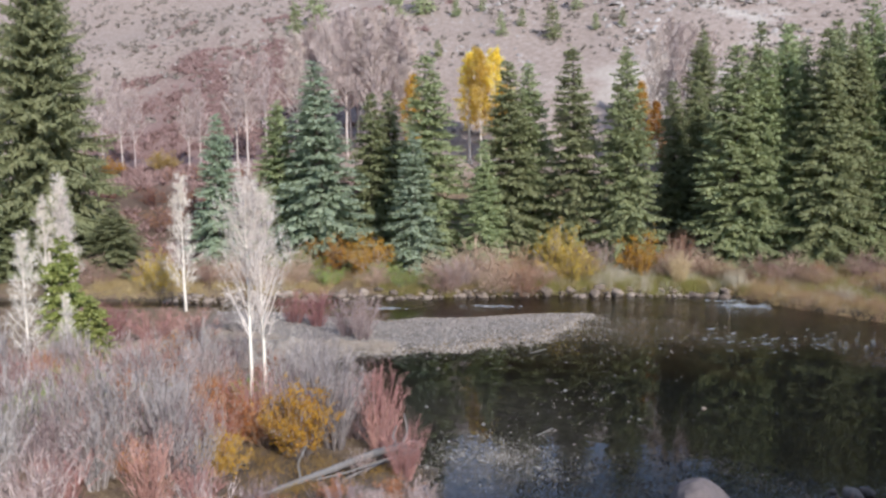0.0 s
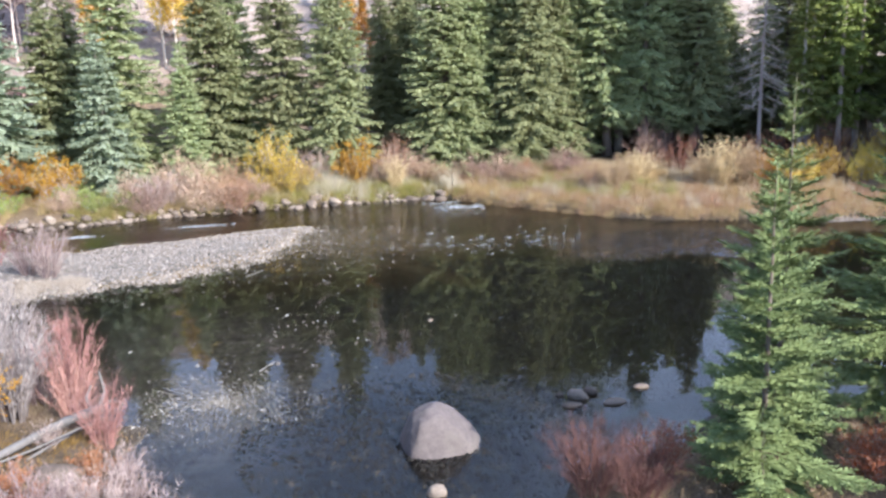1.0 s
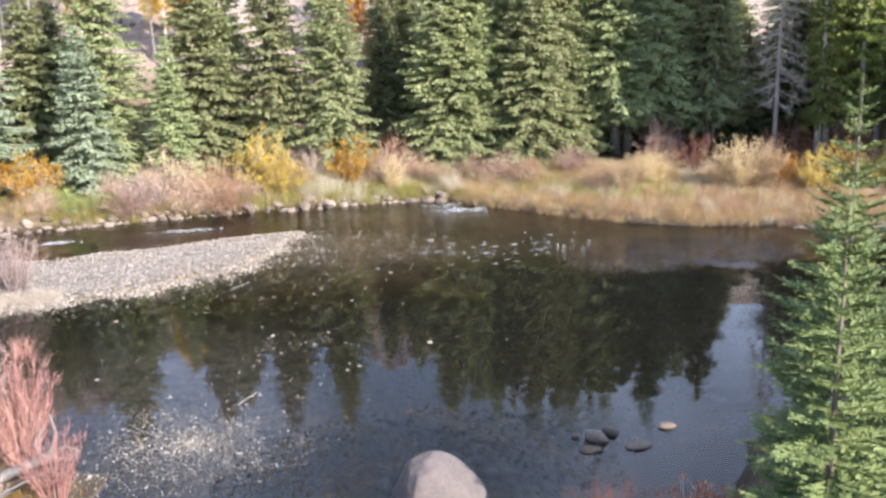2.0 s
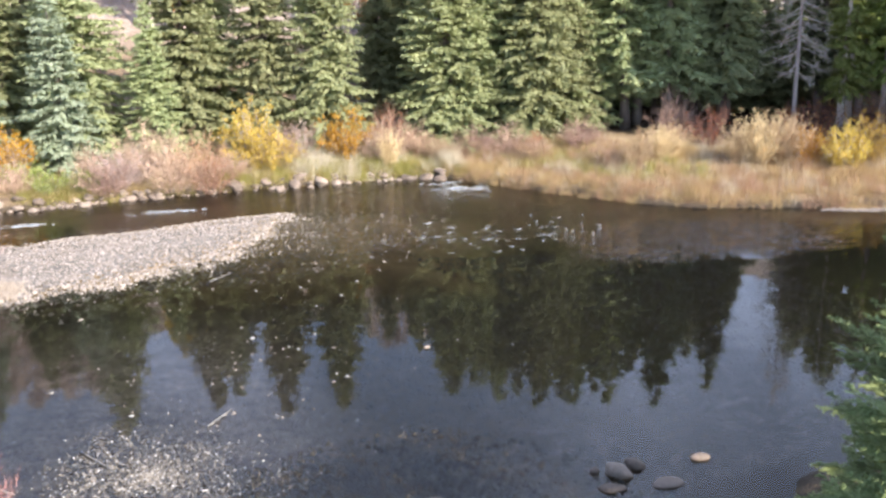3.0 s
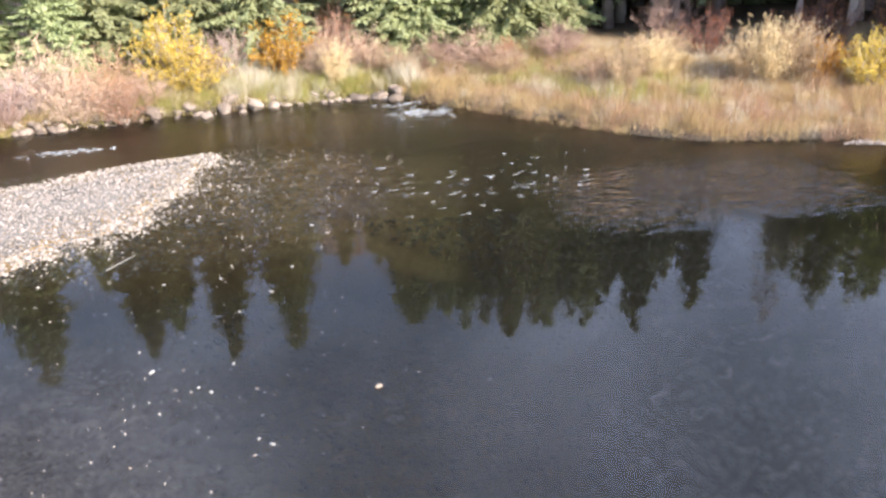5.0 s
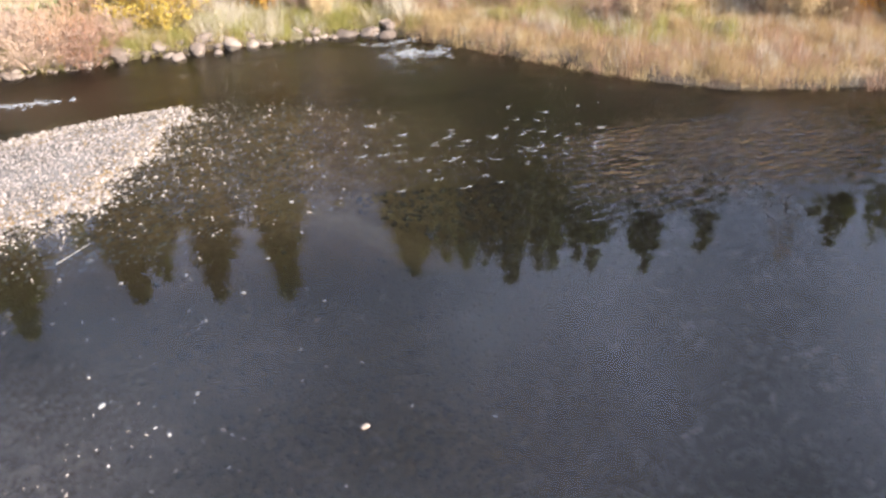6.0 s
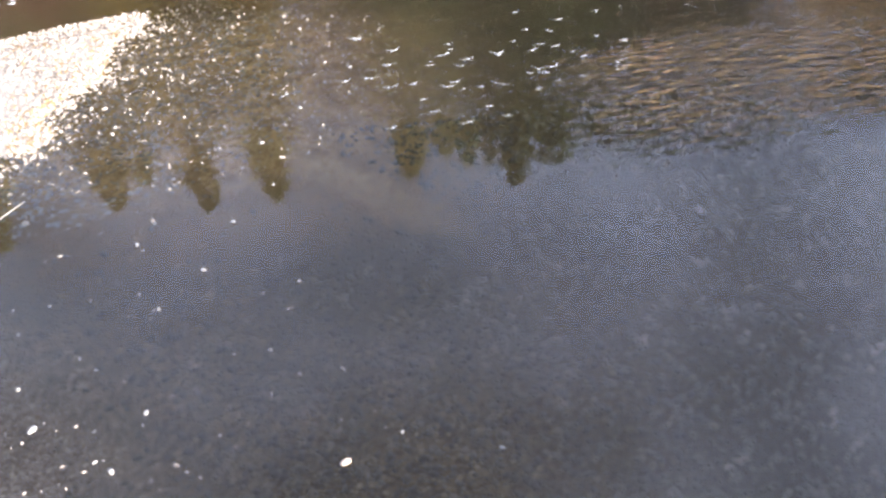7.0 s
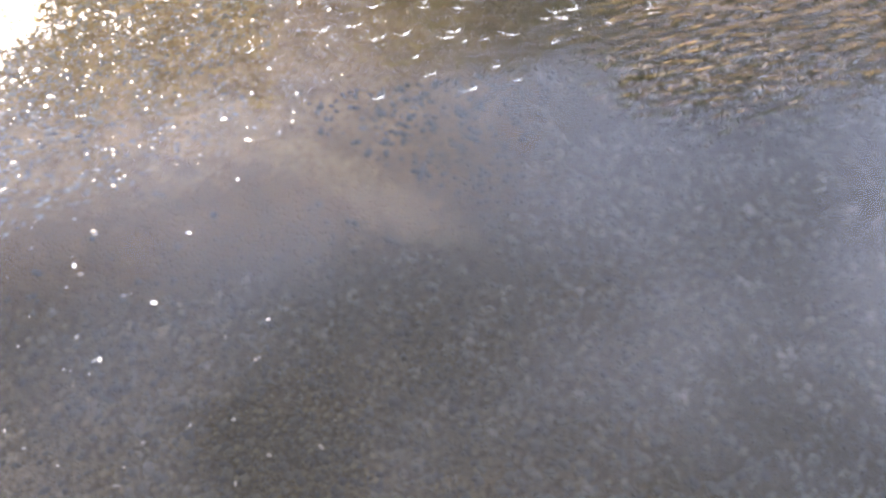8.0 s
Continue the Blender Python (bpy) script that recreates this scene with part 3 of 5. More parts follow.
def stretched(lo, hi, step, ends):
    """Even steps from lo to hi, then ever longer ones out to +-ends."""
    mid = np.arange(lo, hi, step)
    out, s, v = [], step, hi
    while v < ends:
        out.append(v)
        s *= 1.13
        v += s
    out.append(ends)
    pre, s, v = [], step, lo
    while v > -ends:
        s *= 1.13
        v -= s
        pre.append(max(v, -ends))
    return np.concatenate([pre[::-1], mid, out])


gx, gy = stretched(-34, 34, 0.34, 1400), stretched(13, 58, 0.34, 1400)
GX, GY = np.meshgrid(gx, gy)
GV = np.stack([GX, GY, heights(GX, GY)], 2).reshape(-1, 3)
ni, nj = len(gx), len(gy)
q = (np.arange(nj - 1)[:, None] * ni + np.arange(ni - 1)[None]).ravel()
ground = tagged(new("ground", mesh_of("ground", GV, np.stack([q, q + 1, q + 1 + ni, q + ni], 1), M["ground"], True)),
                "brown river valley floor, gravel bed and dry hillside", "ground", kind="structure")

wx, wy = np.linspace(-300, 300, 61), np.linspace(2, 66, 17)
WX, WY = np.meshgrid(wx, wy)
q = (np.arange(16)[:, None] * 61 + np.arange(60)[None]).ravel()
water = tagged(new("water", mesh_of("water", np.stack([WX, WY, 0 * WX], 2).reshape(-1, 3), np.stack([q, q + 1, q + 62, q + 61], 1), M["water"], True)),
               "clear dark river water with calm reflections and riffles", "water", kind="structure")


# ---- conifers ----
def trunk_mesh(H, r, rng, material, bend=0.01, k=8, n=8):
    B = Bag()
    z = np.linspace(-0.3, H, n + 1)
    off = np.cumsum(rng.normal(0, bend * H / n, (n + 1, 2)), 0)
    off -= off[0]
    P = np.column_stack([off, z])
    R = r * np.maximum(1 - (z / H), 0.03) ** 0.85 * np.where(z < 0.2, 1.35, 1)
    B.put(*sweep(P, R, k))
    return B.mesh("trunk", material, True), P


def conifer_crown(rng, H, R, c, material, step=0.28, gap=0.165, twig=0.92, slim=0.72, sag=0.25, holes=0.08, fat=1.0):
    """Whorls of drooping boughs, each with side twigs in two ranks."""
    rows = []
    z = c
    while z < H - 0.15:
        u = (z - c) / (H - c)
        n = int(rng.integers(6, 10) if u < 0.85 else rng.integers(4, 6))
        rad = R * (min(1, (u + 0.07) / 0.16) ** 0.6 * (1 - u) ** slim + 0.03)
        a0 = rng.uniform(0, 6.28)
        for i in range(n):
            if rng.random() > holes:
                rows.append((z + rng.uniform(-0.26, 0.26), a0 + 6.283 * i / n + rng.normal(0, 0.2), rad * rng.uniform(0.68, 1.15), -0.38 + 1.02 * u ** 1.3 + rng.normal(0, 0.11)))
        z += step * (0.75 + 0.5 * (1 - u))
    b = np.array(rows)
    B = Bag()

    def at(b, s):
        L = b[:, 2]
        return np.stack([np.cos(b[:, 1]) * L * s, np.sin(b[:, 1]) * L * s, b[:, 0] + L * (b[:, 3] * s - sag * s ** 2 + sag * 0.75 * s ** 4)], 1)

    one = np.ones(len(b))
    B.put(*spikes(at(b, one * 0.0), at(b, one * 0.62), 0.012 + 0.012 * b[:, 2]))
    B.put(*spikes(at(b, one * 0.55), at(b, one * 1.06), 0.05 * twig + 0.02 * b[:, 2]))
    k = np.maximum(2, (b[:, 2] / gap).astype(int)) * 2
    idx = np.repeat(np.arange(len(b)), k)
    num = np.concatenate([np.arange(q) for q in k])
    s = 0.10 + 0.90 * (num + rng.random(len(num))) / k[idx]
    bb = b[idx]
    side = np.where(num % 2 == 0, 1, -1)
    az = bb[:, 1] + side * rng.uniform(0.5, 1.25, len(idx))
    tilt = bb[:, 3] - 2 * sag * s - rng.uniform(-0.15, 0.75, len(idx))
    ln = np.clip((0.20 + 0.34 * bb[:, 2] * (1 - s)) * rng.uniform(0.65, 1.25, len(idx)), 0.12, 0.85) * twig
    D = unit(np.stack([np.cos(az), np.sin(az), np.clip(tilt, -0.9, 0.9)], 1))
    P = at(bb, s)
    wide = fat * (0.05 + 0.13 * ln) * rng.uniform(0.7, 1.2, len(idx))
    B.put(*slivers(P, P + D * ln[:, None] * 0.62, wide, rng))
    fork = unit(D + rng.normal(0, 0.45, D.shape) - arr(0, 0, 0.2))
    Q = P + D * ln[:, None] * rng.uniform(0.2, 0.5, (len(idx), 1))
    B.put(*slivers(Q, Q + fork * ln[:, None] * 0.6, wide * 0.9, rng))
    # short upright and hanging sprays that fill the tiers
    pick = rng.random(len(idx)) < 0.9
    D2 = unit(rng.normal(size=(pick.sum(), 3)) * arr(0.7, 0.7, 0.5) + D[pick] * 0.8 - arr(0, 0, 0.55))
    P2 = P[pick] + D[pick] * ln[pick, None] * rng.uniform(0.1, 0.8, (pick.sum(), 1))
    B.put(*slivers(P2, P2 + D2 * (0.6 * ln[pick, None] + 0.08), fat * (0.045 + 0.08 * ln[pick]), rng))
    # leader
    B.put(*spikes(arr(0, 0, H - 0.9)[None], arr(0, 0, H + 0.15)[None], 0.05))
    return B.mesh("crown", material)


def frond_crown(rng, H, R, c, material, step=0.3, gap=0.05, slim=0.85, lift=0.1):
    """A young spruce's crown: whorls of flat feathered boughs with clear gaps between the tiers."""
    rows, z = [], c
    while z < H - 0.12:
        u = (z - c) / (H - c)
        rad = R * (min(1, (u + 0.1) / 0.18) ** 0.5 * (1 - u) ** slim + 0.02)
        a0, n = rng.uniform(0, 6.28), int(rng.integers(6, 9) if u < 0.9 else 4)
        for i in range(n):
            rows.append((z + rng.uniform(-0.10, 0.10), a0 + 6.283 * i / n + rng.normal(0, 0.22), rad * rng.uniform(0.6, 1.15), -0.22 + lift + 0.75 * u + rng.normal(0, 0.07)))
        z += step * (1.15 - 0.5 * u)
    b = np.array(rows)
    B = Bag()

    def at(b, s):
        L = b[:, 2]
        return np.stack([np.cos(b[:, 1]) * L * s, np.sin(b[:, 1]) * L * s, b[:, 0] + L * (b[:, 3] * s - 0.16 * s ** 2 + 0.2 * s ** 3)], 1)

    def blade(P, D, l, w):
        S = unit(np.cross(D, arr(0, 0, 1)) + rng.normal(0, 0.25, D.shape))
        l, w = l[:, None], w[:, None]
        mid = P + D * l * 0.4 + arr(0, 0, 0.012)
        B.put(np.stack([P, mid + S * w, P + D * l, mid - S * w], 1), np.arange(len(P))[:, None, None] * 4 + np.array([[0, 1, 2], [0, 2, 3]]))

    one = np.ones(len(b))
    B.put(*spikes(at(b, one * 0.0), at(b, one * 0.8), 0.008 + 0.008 * b[:, 2]))
    k = np.maximum(3, (b[:, 2] / gap).astype(int)) * 2
    i = np.repeat(np.arange(len(b)), k)
    num = np.concatenate([np.arange(q) for q in k])
    s = 0.14 + 0.88 * (num // 2 + rng.random(len(num))) / (k[i] / 2)
    bb, side = b[i], np.where(num % 2 == 0, 1, -1)
    P = at(bb, s)
    az = bb[:, 1] + side * rng.uniform(0.6, 1.05, len(i)) * np.where(s > 0.93, 0.4, 1)
    D = unit(np.stack([np.cos(az), np.sin(az), bb[:, 3] - 0.12 + rng.normal(0, 0.12, len(i))], 1))
    ln = (0.09 + 0.40 * bb[:, 2] * (1.02 - s) * np.clip(s * 3, 0, 1)) * rng.uniform(0.75, 1.2, len(i))
    ln = np.clip(ln, 0.08, 0.55)
    blade(P, D, ln, 0.02 + 0.03 * ln)
    m = np.maximum(1, (ln / 0.075).astype(int)) * 2
    j = np.repeat(np.arange(len(i)), m)
    num = np.concatenate([np.arange(q) for q in m])
    s2 = 0.15 + 0.85 * (num // 2 + rng.random(len(num))) / (m[j] / 2)
    az2 = az[j] + np.where(num % 2 == 0, 1, -1) * rng.uniform(0.5, 0.95, len(j))
    D2 = unit(np.stack([np.cos(az2), np.sin(az2), D[j, 2] + rng.normal(0, 0.16, len(j))], 1))
    l2 = np.clip((0.05 + 0.38 * ln[j] * (1.05 - s2)) * rng.uniform(0.8, 1.25, len(j)), 0.05, 0.2)
    blade(P[j] + D[j] * (ln[j] * s2)[:, None], D2, l2, 0.018 + 0.05 * l2)
    B.put(*spikes(arr(0, 0, H - 0.7)[None], arr(0, 0, H + 0.1)[None], 0.03))
    return B.mesh("crown", material)


def conifer(name, label, seed, H, R, c, material, bark="bark", **kw):
    rng = np.random.default_rng(seed)
    t = thing(name, label, "tree", "spruces along the river")
    part("trunk", trunk_mesh(H, 0.012 * H + 0.03, rng, M[bark])[0], t, "grey-brown bark")
    part("crown", conifer_crown(rng, H, R, c, material, **kw), t)
    return t


def grow(kinds, rows, seed, sink=0.1):
    """Trees at (x, y, height of the top, radius), each from one of the kinds (thing, its height, its radius)."""
    rng = np.random.default_rng(seed)
    todo = {i: [] for i in range(len(kinds))}
    for n, (x, y, top, r) in enumerate(rows):
        i = n % len(kinds)
        _, H, R = kinds[i]
        z = z_at(x, y) - sink
        sxy, sz = 1.36 * r / R, (top - z) / H
        todo[i].append(Matrix.LocRotScale((x, y, z), Euler((rng.normal(0, 0.012), rng.normal(0, 0.012), rng.uniform(0, 6.28))), (sxy, sxy, sz)))
    for i, poses in todo.items():
        if poses:
            put_all(kinds[i][0], poses)


GREEN = "tall dark green spruce with layered drooping boughs on the riverbank"
BLUE = "blue-green spruce with silvery needles on the riverbank"
green = [(conifer("spruce_tree", GREEN, s, 16, r, c, M["spruce_green"], sag=g), 16, r) for s, r, c, g in ((1, 2.4, 0.5, 0.25), (2, 2.2, 0.9, 0.34), (3, 2.6, 0.3, 0.18), (4, 2.1, 1.4, 0.28))]
blue = [(conifer("spruce_tree", BLUE, s, 13, r, 0.4, M["spruce_blue"], sag=g), 13, r) for s, r, g in ((11, 2.2, 0.2), (12, 2.0, 0.3))]
grow(blue, [(-27.2, 57.0, 12.2, 2.0), (-19.7, 58.0, 15.6, 3.2), (-12.3, 56.0, 10.6, 1.9), (-21.2, 60.5, 14.2, 2.2)], 1)
grow(green, [(-41.8, 53.0, 7.4, 2.7), (-34.2, 54.5, 5.7, 2.4), (-23.6, 60.0, 13.2, 2.3), (-16.9, 61.5, 13.7, 2.1), (-15.9, 63.0, 14.0, 2.0), (-11.9, 58.5, 16.1, 2.8), (-7.8, 57.0, 10.0, 1.6), (-6.4, 60.0, 15.5, 2.6), (-5.0, 62.0, 15.6, 2.4), (-1.6, 60.0, 16.4, 2.4), (1.8, 59.0, 16.0, 2.4)], 2)
green2 = [(conifer("spruce_tree", GREEN, s, 17, r, c, M["spruce_green"], sag=g, slim=w), 17, r) for s, r, c, g, w in ((21, 2.6, 0.3, 0.25, 0.75), (22, 2.4, 0.5, 0.32, 0.8), (23, 2.7, 0.4, 0.2, 0.7))]
grow(green2, [(5.6, 66.0, 14.4, 1.9), (7.2, 67.0, 14.0, 1.9), (8.0, 76.0, 19.1, 2.2), (9.0, 59.5, 16.2, 3.0), (11.3, 66.0, 18.2, 2.2), (12.4, 62.0, 17.4, 2.4), (14.5, 59.0, 16.9, 2.6), (16.3, 60.5, 17.1, 2.3), (18.2, 63.0, 19.0, 2.6), (10.9, 60.6, 15.9, 2.2), (13.3, 60.2, 16.3, 2.1), (15.6, 61.8, 17.0, 2.1), (17.6, 61.2, 16.6, 2.2)], 3)
groves = [(conifer("spruce_tree", "tall dark green spruce with bare lower trunk in a shaded grove", s, 17, r, c, M["spruce_green"], sag=g, slim=0.75, step=0.32), 17, r) for s, r, c, g in ((24, 2.5, 3.2, 0.3), (25, 2.3, 2.6, 0.34))]
grow(groves, [(20.4, 60.0, 17.5, 2.4), (22.4, 63.5, 16.5, 2.3), (23.1, 60.0, 18.0, 2.4), (26.8, 60.0, 17.0, 2.3), (26.6, 64.0, 16.5, 2.3), (19.3, 61.5, 17.4, 2.2), (21.6, 61.4, 15.8, 2.1), (25.0, 61.6, 15.5, 2.2), (28.2, 62.4, 13.5, 2.2), (24.6, 66.0, 16.5, 2.3)], 13)
# trees at x > 36, y < 49 are unseen, added to shade the grove
grow([(conifer("spruce_tree", GREEN, s, 17, r, 2.8, M["spruce_green"], sag=0.3, step=0.36, gap=0.2, twig=1.05), 17, r) for s, r in ((31, 2.5), (32, 2.3))],
     [(33.6, 60.5, 15.0, 2.3), (36.5, 64.0, 18.0, 2.4), (39.0, 59.0, 17.0, 2.6), (41.5, 55.0, 16.0, 2.7), (44.5, 60.0, 18.0, 2.6), (47.0, 53.0, 17.0, 2.8), (14.0, 69.0, 18.5, 2.3), (22.0, 69.0, 19.5, 2.4), (29.5, 70.0, 19.0, 2.4), (50.0, 58.0, 18.0, 2.7), (33.5, 72.0, 16.5, 2.5), (38.5, 70.0, 20.0, 2.5), (43.0, 68.0, 20.0, 2.6), (48.5, 66.0, 20.0, 2.6), (25.6, 72.0, 20.0, 2.5), (18.0, 72.0, 19.0, 2.4), (54.0, 54.0, 18.0, 2.6), (42.0, 48.0, 17.0, 2.6), (46.0, 46.0, 18.0, 2.7), (40.0, 44.5, 25.0, 2.6), (49.0, 42.0, 18.0, 2.7), (36.4, 44.6, 26.0, 2.7), (37.6, 41.6, 28.0, 3.1), (37.2, 47.6, 26.0, 3.1), (43.5, 43.0, 19.0, 2.5), (36.6, 43.1, 31.0, 2.6), (38.4, 40.6, 32.0, 2.8), (41.0, 37.4, 32.0, 3.0), (40.6, 39.0, 31.0, 3.0), (41.4, 35.6, 32.0, 3.0)], 4)

low = [(conifer("spruce_tree", "young dark spruce in the depth of the grove", 26, 9, 2.3, 0.2, M["spruce_green"], sag=0.3, step=0.32), 9, 2.3)]
grow(low, [(19.5, 67.5, 9.0, 2.0), (22.0, 67.0, 10.0, 2.1), (24.6, 68.5, 9.5, 2.0), (27.0, 66.5, 10.0, 2.2), (29.6, 66.0, 9.5, 2.1), (32.0, 65.0, 10.0, 2.1), (34.6, 66.5, 10.5, 2.2), (37.4, 65.5, 10.0, 2.1), (32.8, 70.0, 13.5, 2.3), (30.4, 72.0, 13.0, 2.3)], 14)
# sun blockers out of view; the bare trunks leave the yellow shrubs lit
high = [(conifer("spruce_tree", "unseen very tall spruce added to shade the grove", 36, 33, 3.8, 14.5, M["spruce_green"], step=0.5, gap=0.26, twig=1.3, slim=0.6, sag=0.3), 33, 3.8)]
grow(high, [(35.2, 42.2, 34.0, 2.9), (37.6, 39.4, 35.0, 2.9), (40.2, 36.4, 35.0, 2.9)], 15)

giant = conifer("spruce_tree", "very tall broad spruce with heavy drooping boughs", 35, 23, 6.6, 0.5, M["spruce_green"], step=0.34, gap=0.22, twig=1.1, slim=0.7, sag=0.34)
giant.matrix_basis = stand(-40.3, 56.0, z_at(-40.3, 56.0) - 0.1, 1.0)

# young spruces on the near bank
YOUNG = "bright green young spruce standing on the near riverbank"
# the one at (13.8, 13.2) is unseen, added to shade the second
for seed, H, R, low, mat, gap, at, turn in ((41, 6.7, 2.2, 0.15, "spruce_young", 0.05, (8.75, 15.2, 0.4), 0.4), (42, 8.2, 1.9, 0.2, "spruce_young", 0.06, (10.4, 17.7, 0.35), 1.4), (44, 9.4, 2.6, 0.2, "spruce_young", 0.09, (13.8, 13.2, 0.5), 0.9), (43, 9.0, 2.4, 0.2, "spruce_young", 0.08, (14.0, 18.7, 0.3), 2.4)):
    rng = np.random.default_rng(seed)
    young = thing("spruce_tree", YOUNG, "tree", "spruces along the river")
    part("trunk", trunk_mesh(H, 0.008 * H + 0.02, rng, M["bark"])[0], young, "grey-brown bark")
    part("crown", frond_crown(rng, H, R, low, M[mat], gap=gap, step=0.47), young)
    young.matrix_basis = stand(*at, turn)


# ---- shrubs and bare trees ----
def shrub_parts(rng, H, R, stems, twigs, fine, thick=0.012, leafy=0, leaf=0.07, upright=0.5, spread=0.32):
    """Stems that rise from one stool and fan out, with twigs in two orders; leaves at their ends if there are any."""
    B, L = Bag(), Bag()
    a, u = rng.uniform(0, 6.283, stems), np.sqrt(rng.random(stems))
    base = np.stack([np.cos(a) * u * R * 0.25, np.sin(a) * u * R * 0.25, np.full(stems, -0.1)], 1)
    top = np.stack([np.cos(a) * u * R, np.sin(a) * u * R, H * (1 - (1 - upright) * u ** 2) * rng.uniform(0.62, 1.06, stems)], 1)
    top[:, :2] += rng.normal(0, 0.08 * R, (stems, 2))
    mid = base * 0.62 + top * 0.38
    mid[:, 2] = top[:, 2] * 0.5
    B.put(*tubes(base, mid, thick, thick * 0.75))
    B.put(*spikes(mid, top, thick * 0.75))
    i = np.repeat(np.arange(stems), twigs)
    s = rng.uniform(0.15, 1.0, len(i))[:, None]
    P = np.where(s < 0.5, base[i] + (mid[i] - base[i]) * s * 2, mid[i] + (top[i] - mid[i]) * (s * 2 - 1))
    D = unit(unit(top[i] - mid[i]) * 0.9 + rng.normal(0, spread, (len(i), 3)) + arr(0, 0, 0.25))
    ln = H * rng.uniform(0.10, 0.26, len(i))[:, None]
    B.put(*slivers(P, P + D * ln, thick * 0.75, rng))
    j = np.repeat(np.arange(len(i)), fine)
    P2 = P[j] + D[j] * ln[j] * rng.uniform(0.2, 1.0, (len(j), 1))
    D2 = unit(D[j] * 0.8 + rng.normal(0, 0.5, (len(j), 3)) + arr(0, 0, 0.1))
    l2 = H * rng.uniform(0.05, 0.12, len(j))[:, None]
    B.put(*slivers(P2, P2 + D2 * l2, thick * 0.5, rng))
    if leafy:
        k = rng.integers(0, len(j), leafy)
        P3 = P2[k] + D2[k] * l2[k] * rng.uniform(0.1, 1.1, (leafy, 1)) + rng.normal(0, 0.03, (leafy, 3))
        L.put(*leaves(P3, unit(rng.normal(size=(leafy, 3)) + arr(0, 0, 0.3)), leaf * rng.uniform(0.7, 1.4, leafy), leaf * 0.36, rng))
    return B, L


def shrub(label, seed, H, R, wood, leaf_mat=None, stems=46, twigs=10, fine=3, category="shrub", group="", **kw):
    rng = np.random.default_rng(seed)
    t = thing("shrub", label, category, group)
    B, L = shrub_parts(rng, H, R, stems, twigs, fine, leafy=kw.pop("leafy", 1500) if leaf_mat else 0, **kw)
    part("woody_frame", B.mesh("woody_frame", M[wood]), t)
    if leaf_mat:
        part("foliage", L.mesh("foliage", M[leaf_mat]), t)
    return t


def plant(kinds, rows, seed):
    """Shrubs at (x, y, height, radius), each kind given as (thing, height, radius)."""
    rng = np.random.default_rng(seed)
    todo = {i: [] for i in range(len(kinds))}
    for n, (x, y, h, r) in enumerate(rows):
        i = n % len(kinds)
        todo[i].append(Matrix.LocRotScale((x, y, z_at(x, y) - 0.05), Euler((0, 0, rng.uniform(0, 6.28))), (r / kinds[i][2], r / kinds[i][2], h / kinds[i][1])))
    for i, poses in todo.items():
        if poses:
            put_all(kinds[i][0], poses)


def scattered(n, x0, x1, y0, y1, h, r, seed, clear=0.4, apart=0.8, poly=NEAR_BANK, sparse=()):
    """Places in a box on dry land, not too near to one another."""
    rng = np.random.default_rng(seed)
    rows = []
    for _ in range(n * 30):
        x, y = rng.uniform(x0, x1), rng.uniform(y0, y1)
        if len(rows) < n and not (-9.6 < x < -3.5 and 13.5 < y < 21.4) and inside_by(poly, arr(x), arr(y))[0] > clear and all((x - p[0]) ** 2 + (y - p[1]) ** 2 > apart ** 2 for p in rows):
            rows.append((x, y, rng.uniform(*h), rng.uniform(*r)))
    return rows


GREY, PINK, RED = "bare grey willow shrub with thin upright twigs", "bare pinkish-brown willow shrub with dense fine twigs", "leafless dark red dogwood shrub"
greys = [(shrub(GREY, s, 2.6, 1.0, "grey_twig", group="willow thicket", upright=0.9, stems=44, thick=0.015), 2.6, 1.0) for s in (101, 102, 103)]
pinks = [(shrub("bare mauve-brown willow shrub with fine upright twigs", s, 2.4, 1.3, "mauve_twig", group="willow thicket", upright=0.75, stems=52), 2.4, 1.3) for s in (111, 112)]
reds = [(shrub(RED, s, 2.2, 1.1, "red_twig", group="willow thicket", upright=0.65, stems=48), 2.2, 1.1) for s in (121, 122)]
rusts = [(shrub("rust-orange leafed shrub in autumn", s, 1.8, 1.0, "pink_twig", "rust_leaf", stems=30, leafy=2000, leaf=0.06, group="autumn shrubs"), 1.8, 1.0) for s in (131,)]
golds = [(shrub("golden-orange leafed shrub in autumn", s, 2.4, 1.4, "grey_twig", "gold_leaf", stems=60, twigs=10, fine=2, leafy=6500, leaf=0.075, group="autumn shrubs"), 2.4, 1.4) for s in (141, 142)]
yellows = [(shrub("yellow leafed willow shrub in autumn", s, 2.4, 1.4, "grey_twig", "yellow_leaf", stems=60, twigs=10, fine=2, leafy=6500, leaf=0.075, group="autumn shrubs"), 2.4, 1.4) for s in (151, 152)]
olives = [(shrub("low olive-green leafed shrub", s, 1.2, 1.1, "grey_twig", "green_leaf", stems=30, leafy=2600, leaf=0.06, group="autumn shrubs"), 1.2, 1.1) for s in (161,)]
tans = [(shrub("tan willow shrub with dry pale leaves", s, 2.4, 1.3, "pink_twig", "tan_grass", stems=44, leafy=1900, leaf=0.07, group="autumn shrubs", upright=0.75), 2.4, 1.3) for s in (171, 172)]

